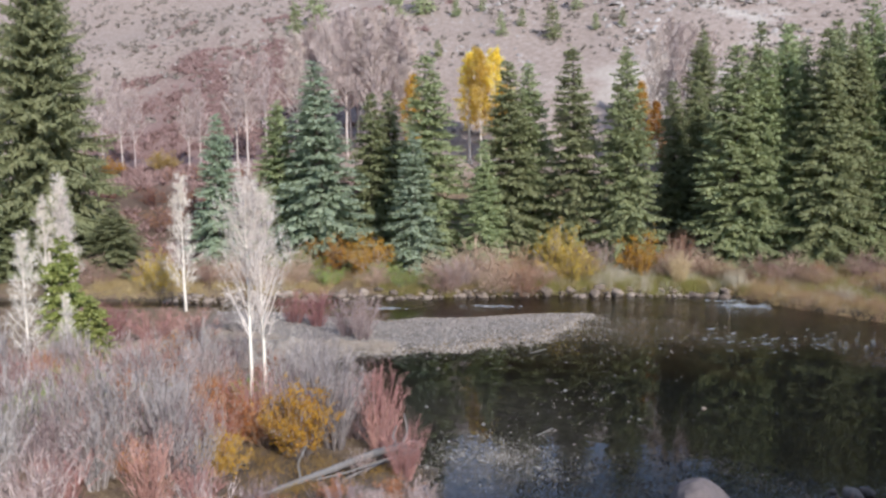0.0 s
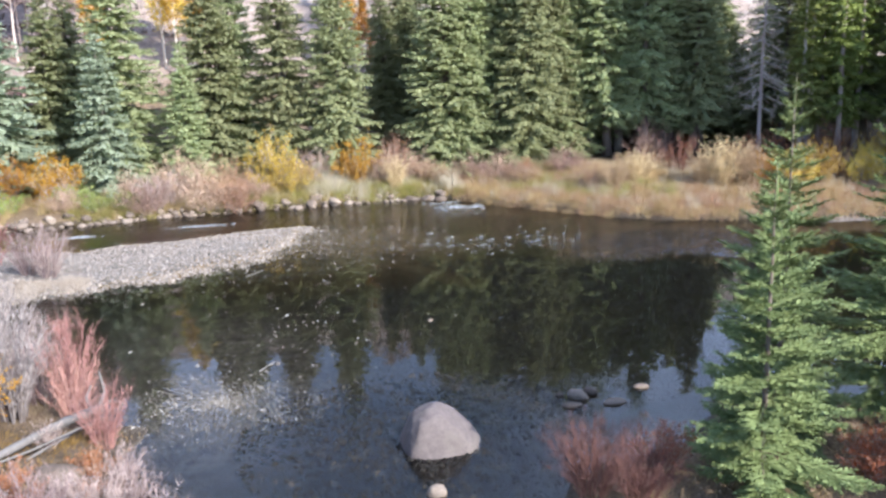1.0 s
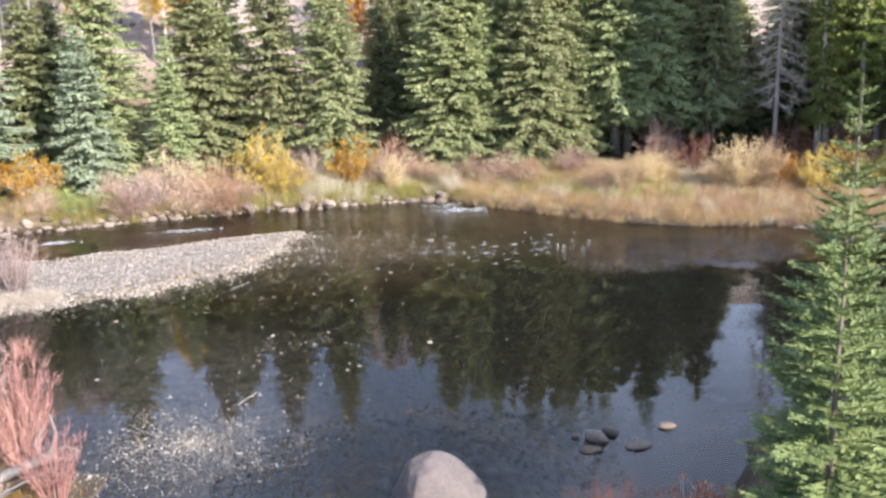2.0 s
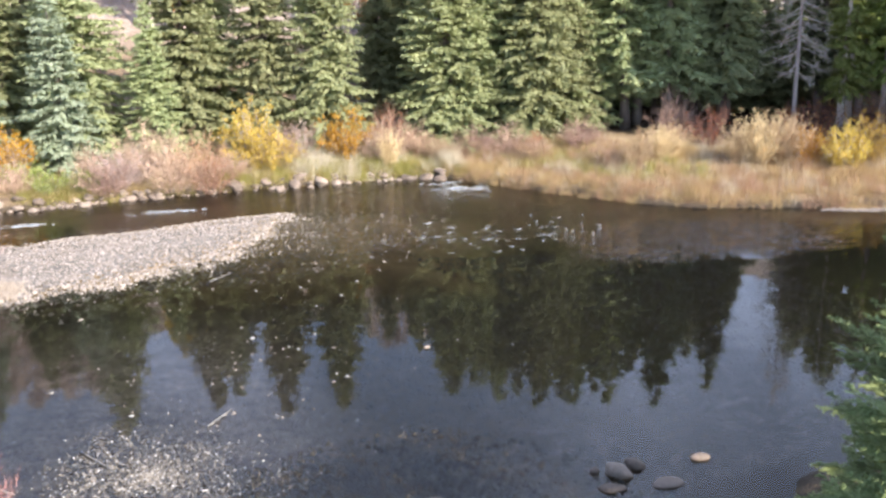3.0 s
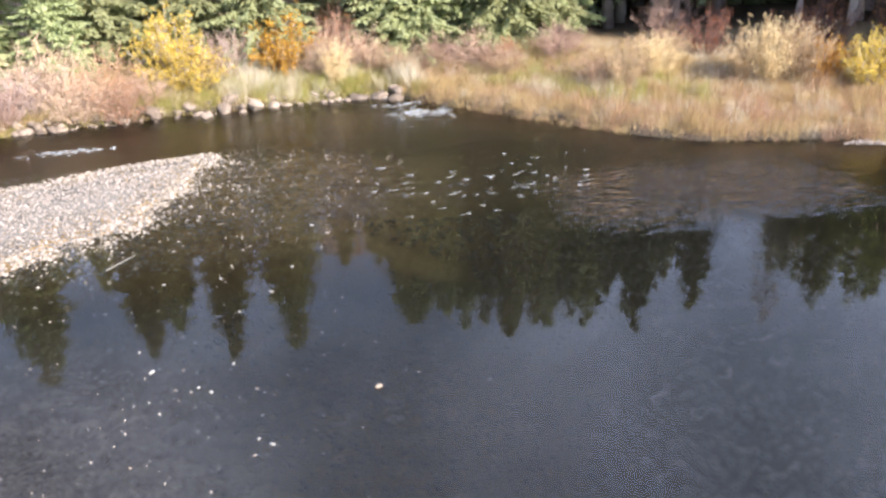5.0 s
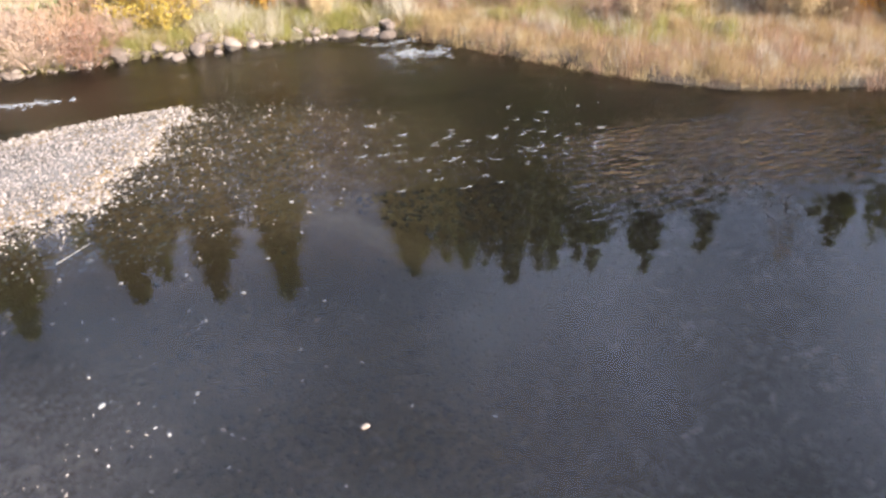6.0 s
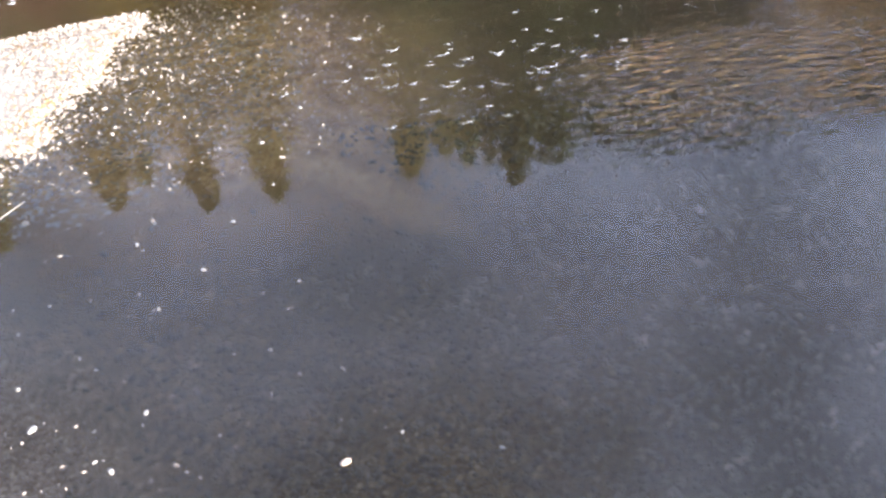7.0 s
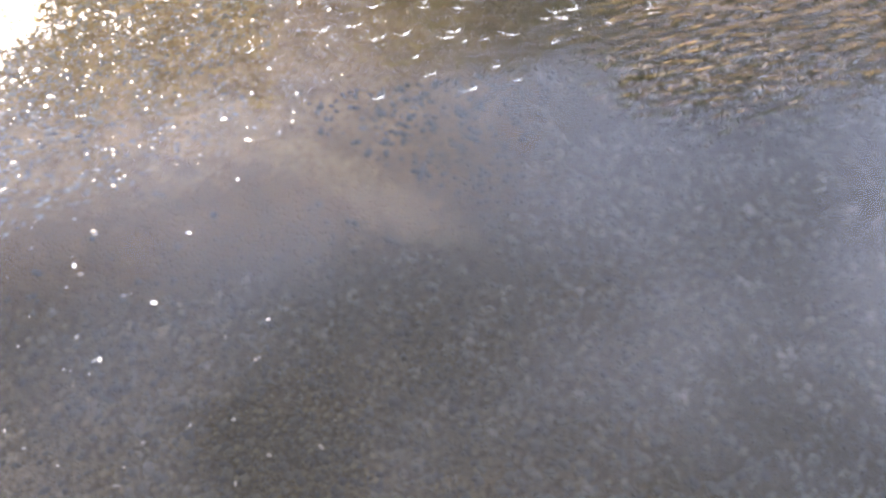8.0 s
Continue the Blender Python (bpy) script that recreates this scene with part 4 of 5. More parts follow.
# thicket on the near left bank
plant(greys, scattered(34, -26, -6.5, 16.0, 30, (1.6, 3.0), (0.7, 1.1), 1, apart=0.7) + [(-7.4, 22.4, 2.9, 1.1), (-8.4, 24.6, 2.6, 1.0), (-9.6, 26.8, 2.6, 1.1), (-12.2, 18.9, 3.6, 1.1), (-17.4, 38.0, 1.2, 1.2), (-24, 34, 2.0, 1.2)], 1)
plant(pinks, scattered(40, -28, -6.5, 12.5, 29, (1.3, 2.4), (1.0, 1.6), 2, apart=0.7) + [(-11.3, 38.6, 2.2, 1.25), (-12.2, 39.2, 1.9, 1.2), (-4.3, 19.7, 0.9, 0.7), (-3.9, 18.7, 0.9, 0.7), (-4.8, 18.0, 1.0, 0.7), (-4.2, 17.3, 1.1, 0.9), (-2.9, 16.6, 1.0, 0.8), (-5.2, 16.2, 1.6, 1.0), (-5.3, 18.4, 0.8, 0.6), (-7.9, 17.6, 0.9, 0.7), (-6.1, 20.6, 0.7, 0.5), (-14.6, 31.0, 1.6, 1.2), (-27, 40, 1.6, 1.5), (0.1, 15.3, 1.0, 0.6)], 2)
plant(reds, scattered(26, -24, -8, 14.5, 29, (1.2, 2.2), (0.8, 1.3), 3) + [(-6.2, 23.3, 2.7, 0.95), (-4.9, 20.9, 1.9, 0.75), (-8.0, 15.6, 1.0, 0.8), (-6.4, 16.6, 0.8, 0.7), (-9.4, 17.4, 1.2, 0.8), (-6.0, 22.4, 2.1, 0.8), (-14.4, 41.2, 2.1, 1.3), (-15.8, 41.5, 1.9, 1.2), (-22.4, 35.0, 1.9, 1.6), (-20.2, 34.9, 1.9, 1.7), (-18.2, 34.6, 1.8, 1.5), (-24.6, 36.2, 1.8, 1.5), (-8.8, 31.2, 0.9, 0.6)], 3)
plant(rusts, scattered(18, -22, -7, 18.5, 28, (1.0, 2.0), (0.5, 0.9), 14) + [(-10.3, 21.8, 1.8, 0.8), (-15.1, 21.6, 1.4, 0.7), (-16.7, 30.6, 1.5, 1.2), (-12.6, 24.0, 1.4, 0.9), (-4.9, 19.9, 0.7, 0.7), (-6.4, 18.9, 0.55, 0.6), (-7.2, 17.0, 0.7, 0.7), (-8.8, 16.2, 0.8, 0.8), (-4.9, 18.9, 0.5, 0.5), (-5.9, 17.8, 0.7, 0.6), (7.3, 16.6, 1.2, 0.75), (-19.0, 24.0, 1.6, 0.9), (11.2, 15.2, 1.2, 0.9)], 4)
plant(golds, [(-8.2, 21.3, 2.3, 1.15), (-9.6, 19.2, 1.3, 0.8), (-15.2, 55.4, 3.2, 2.1), (-18.6, 56.0, 2.8, 2.0), (2.5, 56.7, 3.5, 1.7), (25.6, 47.3, 1.9, 1.0), (-44.0, 70.5, 2.2, 1.6)], 5)
plant(olives, scattered(6, -20, -12, 17, 25, (1.3, 1.8), (0.5, 0.7), 19) + [(-14.0, 23.4, 1.4, 0.8), (-13.0, 20.4, 1.2, 0.7), (-17.0, 22.0, 1.5, 0.8), (-12.6, 53.2, 1.3, 1.2), (-10.8, 53.4, 1.3, 1.1), (-21.5, 54.6, 1.8, 1.7), (-19.6, 54.6, 2.0, 1.5), (-14.2, 54.6, 1.6, 1.4), (-17.8, 53.4, 1.2, 1.4), (-11.4, 25.2, 1.2, 0.7)], 6)

browns = [(shrub("bare red-brown dogwood shrub at the water's edge", 125, 1.7, 1.0, "brown_twig", stems=90, twigs=12, fine=4, thick=0.007, upright=0.7), 1.7, 1.0)]
plant(browns, [(5.7, 16.2, 1.7, 1.0), (6.5, 15.7, 1.4, 0.9), (12.3, 15.6, 1.2, 1.0)], 15)

# shrubs along the far bank
plant([(shrub(PINK, s, 2.4, 1.3, "pink_twig", group="willow thicket", upright=0.35, stems=76, twigs=12, fine=3, spread=0.6), 2.4, 1.3) for s in (113, 114)], [(-9.8, 53.1, 2.2, 1.7), (-6.6, 53.5, 2.8, 1.9), (-8.2, 55.2, 3.4, 2.1), (-10.8, 54.6, 2.2, 1.6), (-3.6, 54.6, 1.7, 1.3), (-1.0, 56.2, 2.6, 1.7), (6.6, 57.0, 2.4, 1.6), (12.0, 56.0, 2.0, 1.7), (16.0, 55.0, 2.0, 1.6), (0.2, 57.4, 2.2, 1.5), (4.6, 56.0, 3.0, 1.2), (5.6, 58.0, 2.6, 1.5), (10.2, 56.8, 2.0, 1.6), (-24.0, 53.0, 2.4, 1.8), (-22.0, 52.4, 2.0, 1.7), (-20.0, 53.2, 2.4, 1.8), (-26.0, 52.6, 2.2, 1.8), (-14.6, 53.6, 1.8, 1.5), (-31.0, 54.0, 2.0, 2.0), (-34.0, 51.5, 2.0, 2.0), (-29.0, 60.0, 2.2, 2.0), (22.0, 56.0, 2.6, 1.7)], 7)
plant([(shrub("russet-red willow shrub with arching fine twigs", s, 2.4, 1.3, "russet_twig", "rust_leaf", group="autumn shrubs", upright=0.4, stems=70, twigs=11, fine=3, spread=0.6, leafy=350, leaf=0.05), 2.4, 1.3) for s in (117, 118)],
      [(-4.6, 53.5, 2.3, 1.6), (-5.4, 54.4, 2.9, 1.8), (5.4, 57.6, 3.3, 1.2), (10.6, 55.0, 0.9, 0.8), (13.2, 55.2, 1.4, 1.2)], 17)
plant(pinks, [(-8.6, 54.2, 3.0, 1.7), (-9.4, 53.4, 2.0, 1.4), (0.4, 57.0, 2.6, 1.4)], 18)
plant(yellows, [(-2.5, 56.2, 3.8, 1.9), (-1.6, 55.6, 2.3, 1.6), (-28.4, 50.2, 2.6, 1.5), (26.9, 46.4, 2.3, 1.2), (28.3, 46.6, 2.5, 1.3), (31.0, 46.2, 2.2, 1.3), (-40.5, 74.0, 2.0, 1.6), (33.5, 48.5, 2.4, 1.4)], 8)
plant(tans, [(18.0, 51.0, 1.7, 1.4), (16.2, 50.6, 1.6, 1.2), (20.0, 52.0, 1.7, 1.5), (7.0, 56.8, 1.6, 1.3), (9.2, 56.0, 1.3, 1.2), (29.9, 47.2, 2.0, 1.1), (36.0, 46.5, 2.2, 1.5), (3.6, 56.6, 1.7, 1.2), (13.0, 54.0, 1.2, 1.1), (-2.0, 57.6, 1.8, 1.4)], 9)
straws = [(shrub("tall straw-coloured willow clump with pale dry leaves", s, 2.5, 1.2, "straw_twig", "straw_leaf", stems=60, twigs=10, fine=2, leafy=5800, leaf=0.05, group="autumn shrubs", upright=0.8), 2.5, 1.2) for s in (175, 176)]
plant(straws, [(23.3, 47.9, 2.6, 1.4), (24.6, 47.6, 2.5, 1.3), (22.4, 48.6, 2.0, 1.1), (17.4, 49.8, 1.7, 1.0), (19.2, 50.4, 1.8, 1.1), (5.0, 55.4, 2.2, 0.9), (8.0, 55.6, 1.5, 0.9)], 13)
plant([(shrub("dark rust-brown undergrowth shrub beneath the spruces", 181, 2.2, 1.4, "brown_twig", "rust_leaf", stems=40, leafy=450, group="undergrowth"), 2.2, 1.4)],
      [(5.2, 60.5, 2.6, 1.5), (26.5, 51.5, 2.4, 1.5), (29.0, 52.5, 2.6, 1.6), (22.6, 52.6, 2.4, 1.5), (6.4, 62.0, 2.6, 1.5), (-26.0, 60.5, 2.0, 1.6), (-33.0, 58.0, 1.8, 1.7), (32.5, 52.5, 2.6, 1.6), (-30.5, 68.8, 1.6, 1.6), (-37.0, 69.0, 1.5, 1.6), (-34.0, 69.4, 1.7, 1.8), (-31.5, 62.5, 2.0, 1.8), (-35.0, 63.0, 2.0, 1.9), (-38.5, 62.5, 2.0, 1.9), (-33.0, 65.0, 1.8, 1.8), (-37.0, 65.5, 1.8, 1.8), (-29.0, 64.5, 1.8, 1.8), (-41.5, 66.0, 1.8, 1.8), (-28.5, 67.5, 1.7, 1.7), (36.0, 51.0, 2.4, 1.6)], 10)
plant([(shrub("small bright orange shrub in dry grass", 191, 0.9, 0.6, "pink_twig", "rust_leaf", stems=24, leafy=1400, leaf=0.05, group="autumn shrubs"), 0.9, 0.6)], [(13.7, 56.4, 0.95, 0.55)], 11)


def bare_tree(label, seed, H, R, stems=1, limbs=26, twigs=9, fine=5, wood="white_bark", leaf_mat=None, start=0.25, category="tree", group="", lift=0.9, thin=1.0, girth=1.0):
    """A leafless broadleaf tree: trunk, rising limbs, twigs in two orders."""
    rng = np.random.default_rng(seed)
    t = thing("bare_tree" if not leaf_mat else "aspen_tree", label, category, group)
    C, L = Bag(), Bag()
    for k in range(stems):
        me, P = trunk_mesh(H * (1 - 0.08 * k), (0.011 * H + 0.01) * thin * girth, rng, M[wood], 0.02, 7, 9)
        P = P + arr(0.7 * k * math.cos(seed + k), 0.7 * k * math.sin(seed + k), 0) * (1 if k else 0)
        tr = part("trunk", me, t)
        tr.location = P[0] - arr(0, 0, P[0][2]) - arr(0, 0, 0) if k else (0, 0, 0)
        h = H * (1 - 0.08 * k)
        u = np.linspace(start, 0.97, limbs) + rng.normal(0, 0.01, limbs)
        z = u * h
        base = np.stack([np.interp(z, P[:, 2], P[:, 0]), np.interp(z, P[:, 2], P[:, 1]), z], 1)
        a = np.arange(limbs) * 2.4 + rng.normal(0, 0.4, limbs)
        ln = R * np.clip((1.02 - u) / (1 - start), 0.12, 1) ** 0.7 * rng.uniform(0.7, 1.15, limbs)
        ln *= np.clip((u - start) / 0.12 + 0.5, 0, 1)
        D = unit(np.stack([np.cos(a), np.sin(a), lift + 0.5 * u], 1))
        tip = base + D * ln[:, None] * 1.25
        C.put(*tubes(base, base * 0.45 + tip * 0.55, (0.010 + 0.010 * ln) * thin, (0.007 + 0.005 * ln) * thin))
        C.put(*spikes(base * 0.45 + tip * 0.55, tip + arr(0, 0, 0.15), (0.007 + 0.005 * ln) * thin))
        i = np.repeat(np.arange(limbs), twigs)
        s = rng.uniform(0.25, 1.0, (len(i), 1))
        P1 = base[i] + (tip[i] - base[i]) * s
        D1 = unit(D[i] + rng.normal(0, 0.55, (len(i), 3)) + arr(0, 0, 0.3))
        l1 = (0.14 + 0.30 * ln[i])[:, None] * rng.uniform(0.5, 1.2, (len(i), 1))
        C.put(*spikes(P1, P1 + D1 * l1, 0.0085 * thin))
        j = np.repeat(np.arange(len(i)), fine)
        P2 = P1[j] + D1[j] * l1[j] * rng.uniform(0.2, 1, (len(j), 1))
        D2 = unit(D1[j] + rng.normal(0, 0.6, (len(j), 3)))
        C.put(*slivers(P2, P2 + D2 * rng.uniform(0.15, 0.45, (len(j), 1)), 0.009 * thin, rng))
        if leaf_mat:
            n = 5200
            q = rng.integers(0, len(j), n)
            L.put(*leaves(P2[q] + rng.normal(0, 0.12, (n, 3)), unit(rng.normal(size=(n, 3))), 0.13 * rng.uniform(0.7, 1.3, n), 0.06, rng))
    part("branch_crown", C.mesh("branch_crown", M[wood]), t)
    if leaf_mat:
        part("foliage", L.mesh("foliage", M[leaf_mat]), t)
    return t


WHITE = "leafless white-barked young cottonwood tree"
w1 = bare_tree(WHITE + " with a forked trunk", 201, 7.9, 2.3, 2, 44, 11, 8, start=0.30, lift=1.9, thin=0.78)
w1.matrix_basis = stand(-11.25, 25.3, z_at(-11.25, 25.3), 0.3, 0.93, 1.0)
w2 = bare_tree(WHITE, 202, 7.6, 1.35, 1, 44, 11, 8, start=0.12, lift=1.3, thin=0.85)
put_all(w2, [stand(-22.9, 43.2, z_at(-22.9, 43.2), 1), stand(-31.0, 44.0, z_at(-31, 44), 2, 1.0), stand(-30.4, 43.4, z_at(-30.4, 43.4), 4, 0.9), stand(-32.0, 43.8, z_at(-32, 43.8), 3, 0.85), stand(-22.0, 28.3, z_at(-22, 28.3), 5, 0.75), stand(-19.6, 27.4, z_at(-19.6, 27.4), 5, 0.45)])
asp = [bare_tree("leafless pale grey aspen tree on the hillside", s, 10.5, 2.4, 1, 40, 12, 13, start=0.3, lift=1.1, thin=1.5, girth=0.5, wood="aspen_bark", group="bare aspens") for s in (211, 212, 213)]
ASPENS = [(-47.0, 74.5, 0.62), (-45.3, 75, 0.66), (-44.0, 75, 0.6), (-38.4, 75, 0.55), (-37.2, 75, 0.58), (-34.0, 76, 0.75), (-32.5, 75, 0.8), (-31.0, 76, 0.8), (-29.0, 79, 0.95), (-27.5, 81, 1.05), (-26.0, 78, 1.0), (-24.4, 80, 1.1), (-23.0, 82, 1.05), (-21.4, 79, 1.0), (-19.8, 81, 1.05), (-18.0, 80, 0.95), (-25.2, 84, 1.0), (-21.0, 85, 1.0), (-27.0, 83, 1.0), (-22.2, 81, 1.1), (-19.0, 83, 1.0), (-24.0, 82.5, 1.05), (-20.6, 82, 1.1), (-28.4, 81, 0.95), (4.5, 80, 0.9), (5.8, 82, 0.95), (7.0, 81, 0.95), (8.2, 82, 0.9), (9.4, 80, 0.9)]
for i, t in enumerate(asp):
    put_all(t, [stand(x, y, z_at(x, y), x * 3.1, s * 1.2) for x, y, s in ASPENS[i::3]])
gold_aspen = bare_tree("slender aspen tree in bright yellow leaf", 221, 9.5, 2.1, 1, 34, 9, 3, leaf_mat="aspen_leaf", start=0.3, lift=1.2, group="autumn aspens")
put_all(gold_aspen, [stand(-11.2, 79, z_at(-11.2, 79), 0, 1.15), stand(-10.0, 80, z_at(-10, 80), 2, 1.1), stand(-12.6, 81, z_at(-12.6, 81), 3, 1.05)])
rust_aspen = bare_tree("slender aspen tree in orange leaf", 222, 9.0, 1.8, 1, 30, 8, 3, leaf_mat="gold_leaf", start=0.25, lift=1.2, group="autumn aspens")
put_all(rust_aspen, [stand(-17.4, 78, z_at(-17.4, 78), 0, 1.0), stand(-9.0, 78, z_at(-9, 78), 1, 0.9), stand(3.4, 78, z_at(3.4, 78), 4, 0.9), stand(4.6, 76, z_at(4.6, 76), 4, 0.8)])
snag = bare_tree("dead grey conifer snag with bare hanging branches", 231, 16, 2.0, 1, 90, 10, 4, wood="aspen_bark", start=0.2, lift=-0.6, thin=1.7, girth=0.5)
snag.matrix_basis = stand(30.6, 58.0, z_at(30.6, 58), 0)

# lodgepole pines at the forest's edge, the small pine on the flat, and the hillside junipers
lodge = conifer("pine_tree", "slender yellow-green lodgepole pine with a bare pale trunk", 241, 15.5, 1.9, 2.6, M["pine"], bark="aspen_bark", holes=0.4, step=0.34, gap=0.13, fat=0.85)
put_all(lodge, [stand(x, y, z_at(x, y), x, s) for x, y, s in ((32.6, 56.2, 0.92), (34.0, 57.6, 1.0), (35.5, 56.4, 0.96), (37.4, 57.4, 1.0), (36.2, 60.0, 1.05), (39.2, 56.0, 0.97))])
small_pine = conifer("pine_tree", "small sparse yellow-green pine on the flat", 242, 4.9, 1.35, 0.8, M["pine"], holes=0.15, step=0.24, gap=0.06, twig=0.7, fat=1.3)
put_all(small_pine, [stand(-21.6, 30.2, z_at(-21.6, 30.2), 0, 1.1), stand(-20.2, 30.0, z_at(-20.2, 30), 2, 0.85, 0.6)])
jun = [conifer("juniper_tree", "squat dark green juniper on the dry hillside", s, 4.2, 1.5, 0.1, M["spruce_green"], gap=0.38, twig=1.3, slim=0.55, sag=0.0, step=0.42) for s in (251, 252)]
JUNIPERS = [(-40.0, 118, 1.5), (-42.4, 116, 1.1), (-30.0, 120, 1.0), (-28.4, 118, 1.2), (-25.4, 122, 1.6), (-6.5, 109, 1.05), (-4.0, 120, 0.8), (-10.8, 114, 0.6), (-13.0, 110, 0.7), (-20.5, 120, 0.6), (-17.0, 122, 0.6), (-1.3, 112, 0.5), (2.0, 112, 0.55), (-20.0, 104, 0.5), (-4.5, 130, 0.8), (9.0, 124, 0.9), (13.0, 128, 0.7)]
for i, t in enumerate(jun):
    put_all(t, [stand(x, y, z_at(x, y) - 0.1, x * 2.3, s) for x, y, s in JUNIPERS[i::2]])


# ---- grass ----
def blades(P, D, l, w, rng):
    """Upright tapering blades whose tips lean over."""
    n = len(P)
    S = unit(np.cross(D, unit(rng.normal(size=(n, 3)))))
    l, w = (np.broadcast_to(np.asarray(v, float), (n,))[:, None] for v in (l, w))
    tip = P + D * l + np.stack([D[:, 0], D[:, 1], -0.3 * np.ones(n)], 1) * l * 0.2
    return np.stack([P - S * w, P + S * w, tip], 1), np.arange(n)[:, None, None] * 3 + np.array([[0, 1, 2]])


def grass(name, label, material, box, tufts, per, tall, seed, poly, band, width=0.008, lean=0.45, keep=None):
    """Tufts of grass in a box, between two distances from the bank's edge."""
    rng = np.random.default_rng(seed)
    x, y = rng.uniform(box[0], box[1], tufts * 8), rng.uniform(box[2], box[3], tufts * 8)
    d = inside_by(poly, x, y)
    ok = np.flatnonzero((d > band[0]) & (d < band[1]) & (rough(x, y, 1.3, seed) > -0.55))[:tufts]
    if keep:
        ok = ok[keep(x[ok], y[ok])]
    x, y = x[ok], y[ok]
    h = rng.uniform(*tall, len(ok)) * (1 + 0.3 * rough(x, y, 2.5, seed + 1)) * (1 + 0.4 * rough(x, y, 0.8, seed + 2))
    i = np.repeat(np.arange(len(ok)), per)
    P = np.stack([x[i] + rng.normal(0, 0.17, len(i)), y[i] + rng.normal(0, 0.17, len(i)), np.zeros(len(i))], 1)
    P[:, 2] = np.maximum(heights(P[:, 0], P[:, 1]), 0.0) - 0.03
    D = unit(np.stack([rng.normal(0, lean, len(i)), rng.normal(0, lean, len(i)), np.ones(len(i))], 1))
    ob = new(name, Bag().put(*blades(P, D, h[i] * rng.uniform(0.6, 1.1, len(i)), width, rng)).mesh(name, M[material]))
    return tagged(ob, label, "grass", kind="stuff")


TALL = "tall dry tan grass hanging over the riverbank"
grass("grass", TALL, "tan_grass", (8, 48, 36, 60), 4200, 34, (0.28, 0.72), 1, FAR_BANK, (-0.05, 8.5), 0.006, 0.17)
grass("grass", "clumps of pinkish dry grass along the bank", "pink_grass", (8, 48, 36, 60), 1500, 32, (0.3, 0.85), 6, FAR_BANK, (-0.05, 6.0), 0.006, 0.17)
grass("grass", "pale bleached grass heads in the meadow", "pale_grass", (8, 48, 36, 62), 1000, 30, (0.35, 0.95), 7, FAR_BANK, (0.3, 9.5), 0.006, 0.17)
grass("grass", "yellow-green grass and sedge along the bank", "lime_grass", (-14, 9, 44, 62), 2200, 38, (0.35, 0.95), 2, FAR_BANK, (0.1, 5.0), 0.007, 0.22)
grass("grass", "tall yellow-green sedge clumps above the bank stones", "lime_grass", (-3.6, 6.5, 53.4, 57.0), 95, 70, (0.7, 1.3), 12, FAR_BANK, (0.35, 2.4), 0.010, 0.24)
grass("grass", "dry straw-coloured sedge among the bank shrubs", "pale_grass", (-4.0, 9.0, 53.4, 57.5), 130, 70, (0.7, 1.4), 13, FAR_BANK, (0.3, 2.6), 0.010, 0.26)
grass("grass", "yellow-green grass behind the bank", "lime_grass", (9, 20, 44, 62), 420, 34, (0.35, 0.8), 9, FAR_BANK, (2.2, 7.0), 0.008, 0.22)
grass("grass", "pale dry grass among the bank stones", "tan_grass", (-34, 9, 46, 62), 1800, 28, (0.35, 0.95), 3, FAR_BANK, (0.1, 7.0), 0.008, 0.22)
flat_land = lambda x, y: (y < 31.5) | (x < -20)
grass("grass", "flattened brown grass under the willow thicket", "litter", (-34, -4, 14, 44), 2400, 14, (0.2, 0.5), 4, NEAR_BANK, (0.3, 30), 0.006, 0.8, flat_land)
grass("grass", "golden dry tufts around the fallen log", "gold_grass", (-10, -4, 15, 22), 230, 18, (0.15, 0.38), 8, NEAR_BANK, (0.05, 6), 0.005, 0.6)
grass("grass", "white bleached grass tufts by the gravel bar", "pale_grass", (-21, -9.5, 31.0, 38.0), 1300, 36, (0.15, 0.4), 18, NEAR_BANK, (0.2, 30), 0.009, 0.7)
grass("grass", "dry grass on the near bank", "tan_grass", (-4, 22, 8, 19), 500, 14, (0.25, 0.5), 5, NEAR_BANK, (0.2, 6), 0.005, 0.6)


def brush(name, label, material, n, x0, x1, y0, y1, size, seed, keep):
    """Low brush on the hillside, clump by clump in one mesh."""
    rng = np.random.default_rng(seed)
    x, y = rng.uniform(x0, x1, n), rng.uniform(y0, y1, n)
    ok = keep(x, y)
    x, y = x[ok], y[ok]
    s = rng.uniform(*size, len(x))
    i = np.repeat(np.arange(len(x)), 12)
    P = np.stack([x, y, heights(x, y) - 0.03], 1)[i]
    P[:, :2] += rng.normal(0, 0.16, (len(i), 2)) * s[i, None]
    D = unit(np.stack([rng.normal(0, 0.8, len(i)), rng.normal(0, 0.8, len(i)), np.ones(len(i)) * 0.9], 1))
    ob = new(name, Bag().put(*slivers(P, P + D * s[i, None] * rng.uniform(0.6, 1.1, (len(i), 1)), 0.14 * s[i], rng)).mesh(name, M[material]))
    return tagged(ob, label, "brush", kind="stuff")


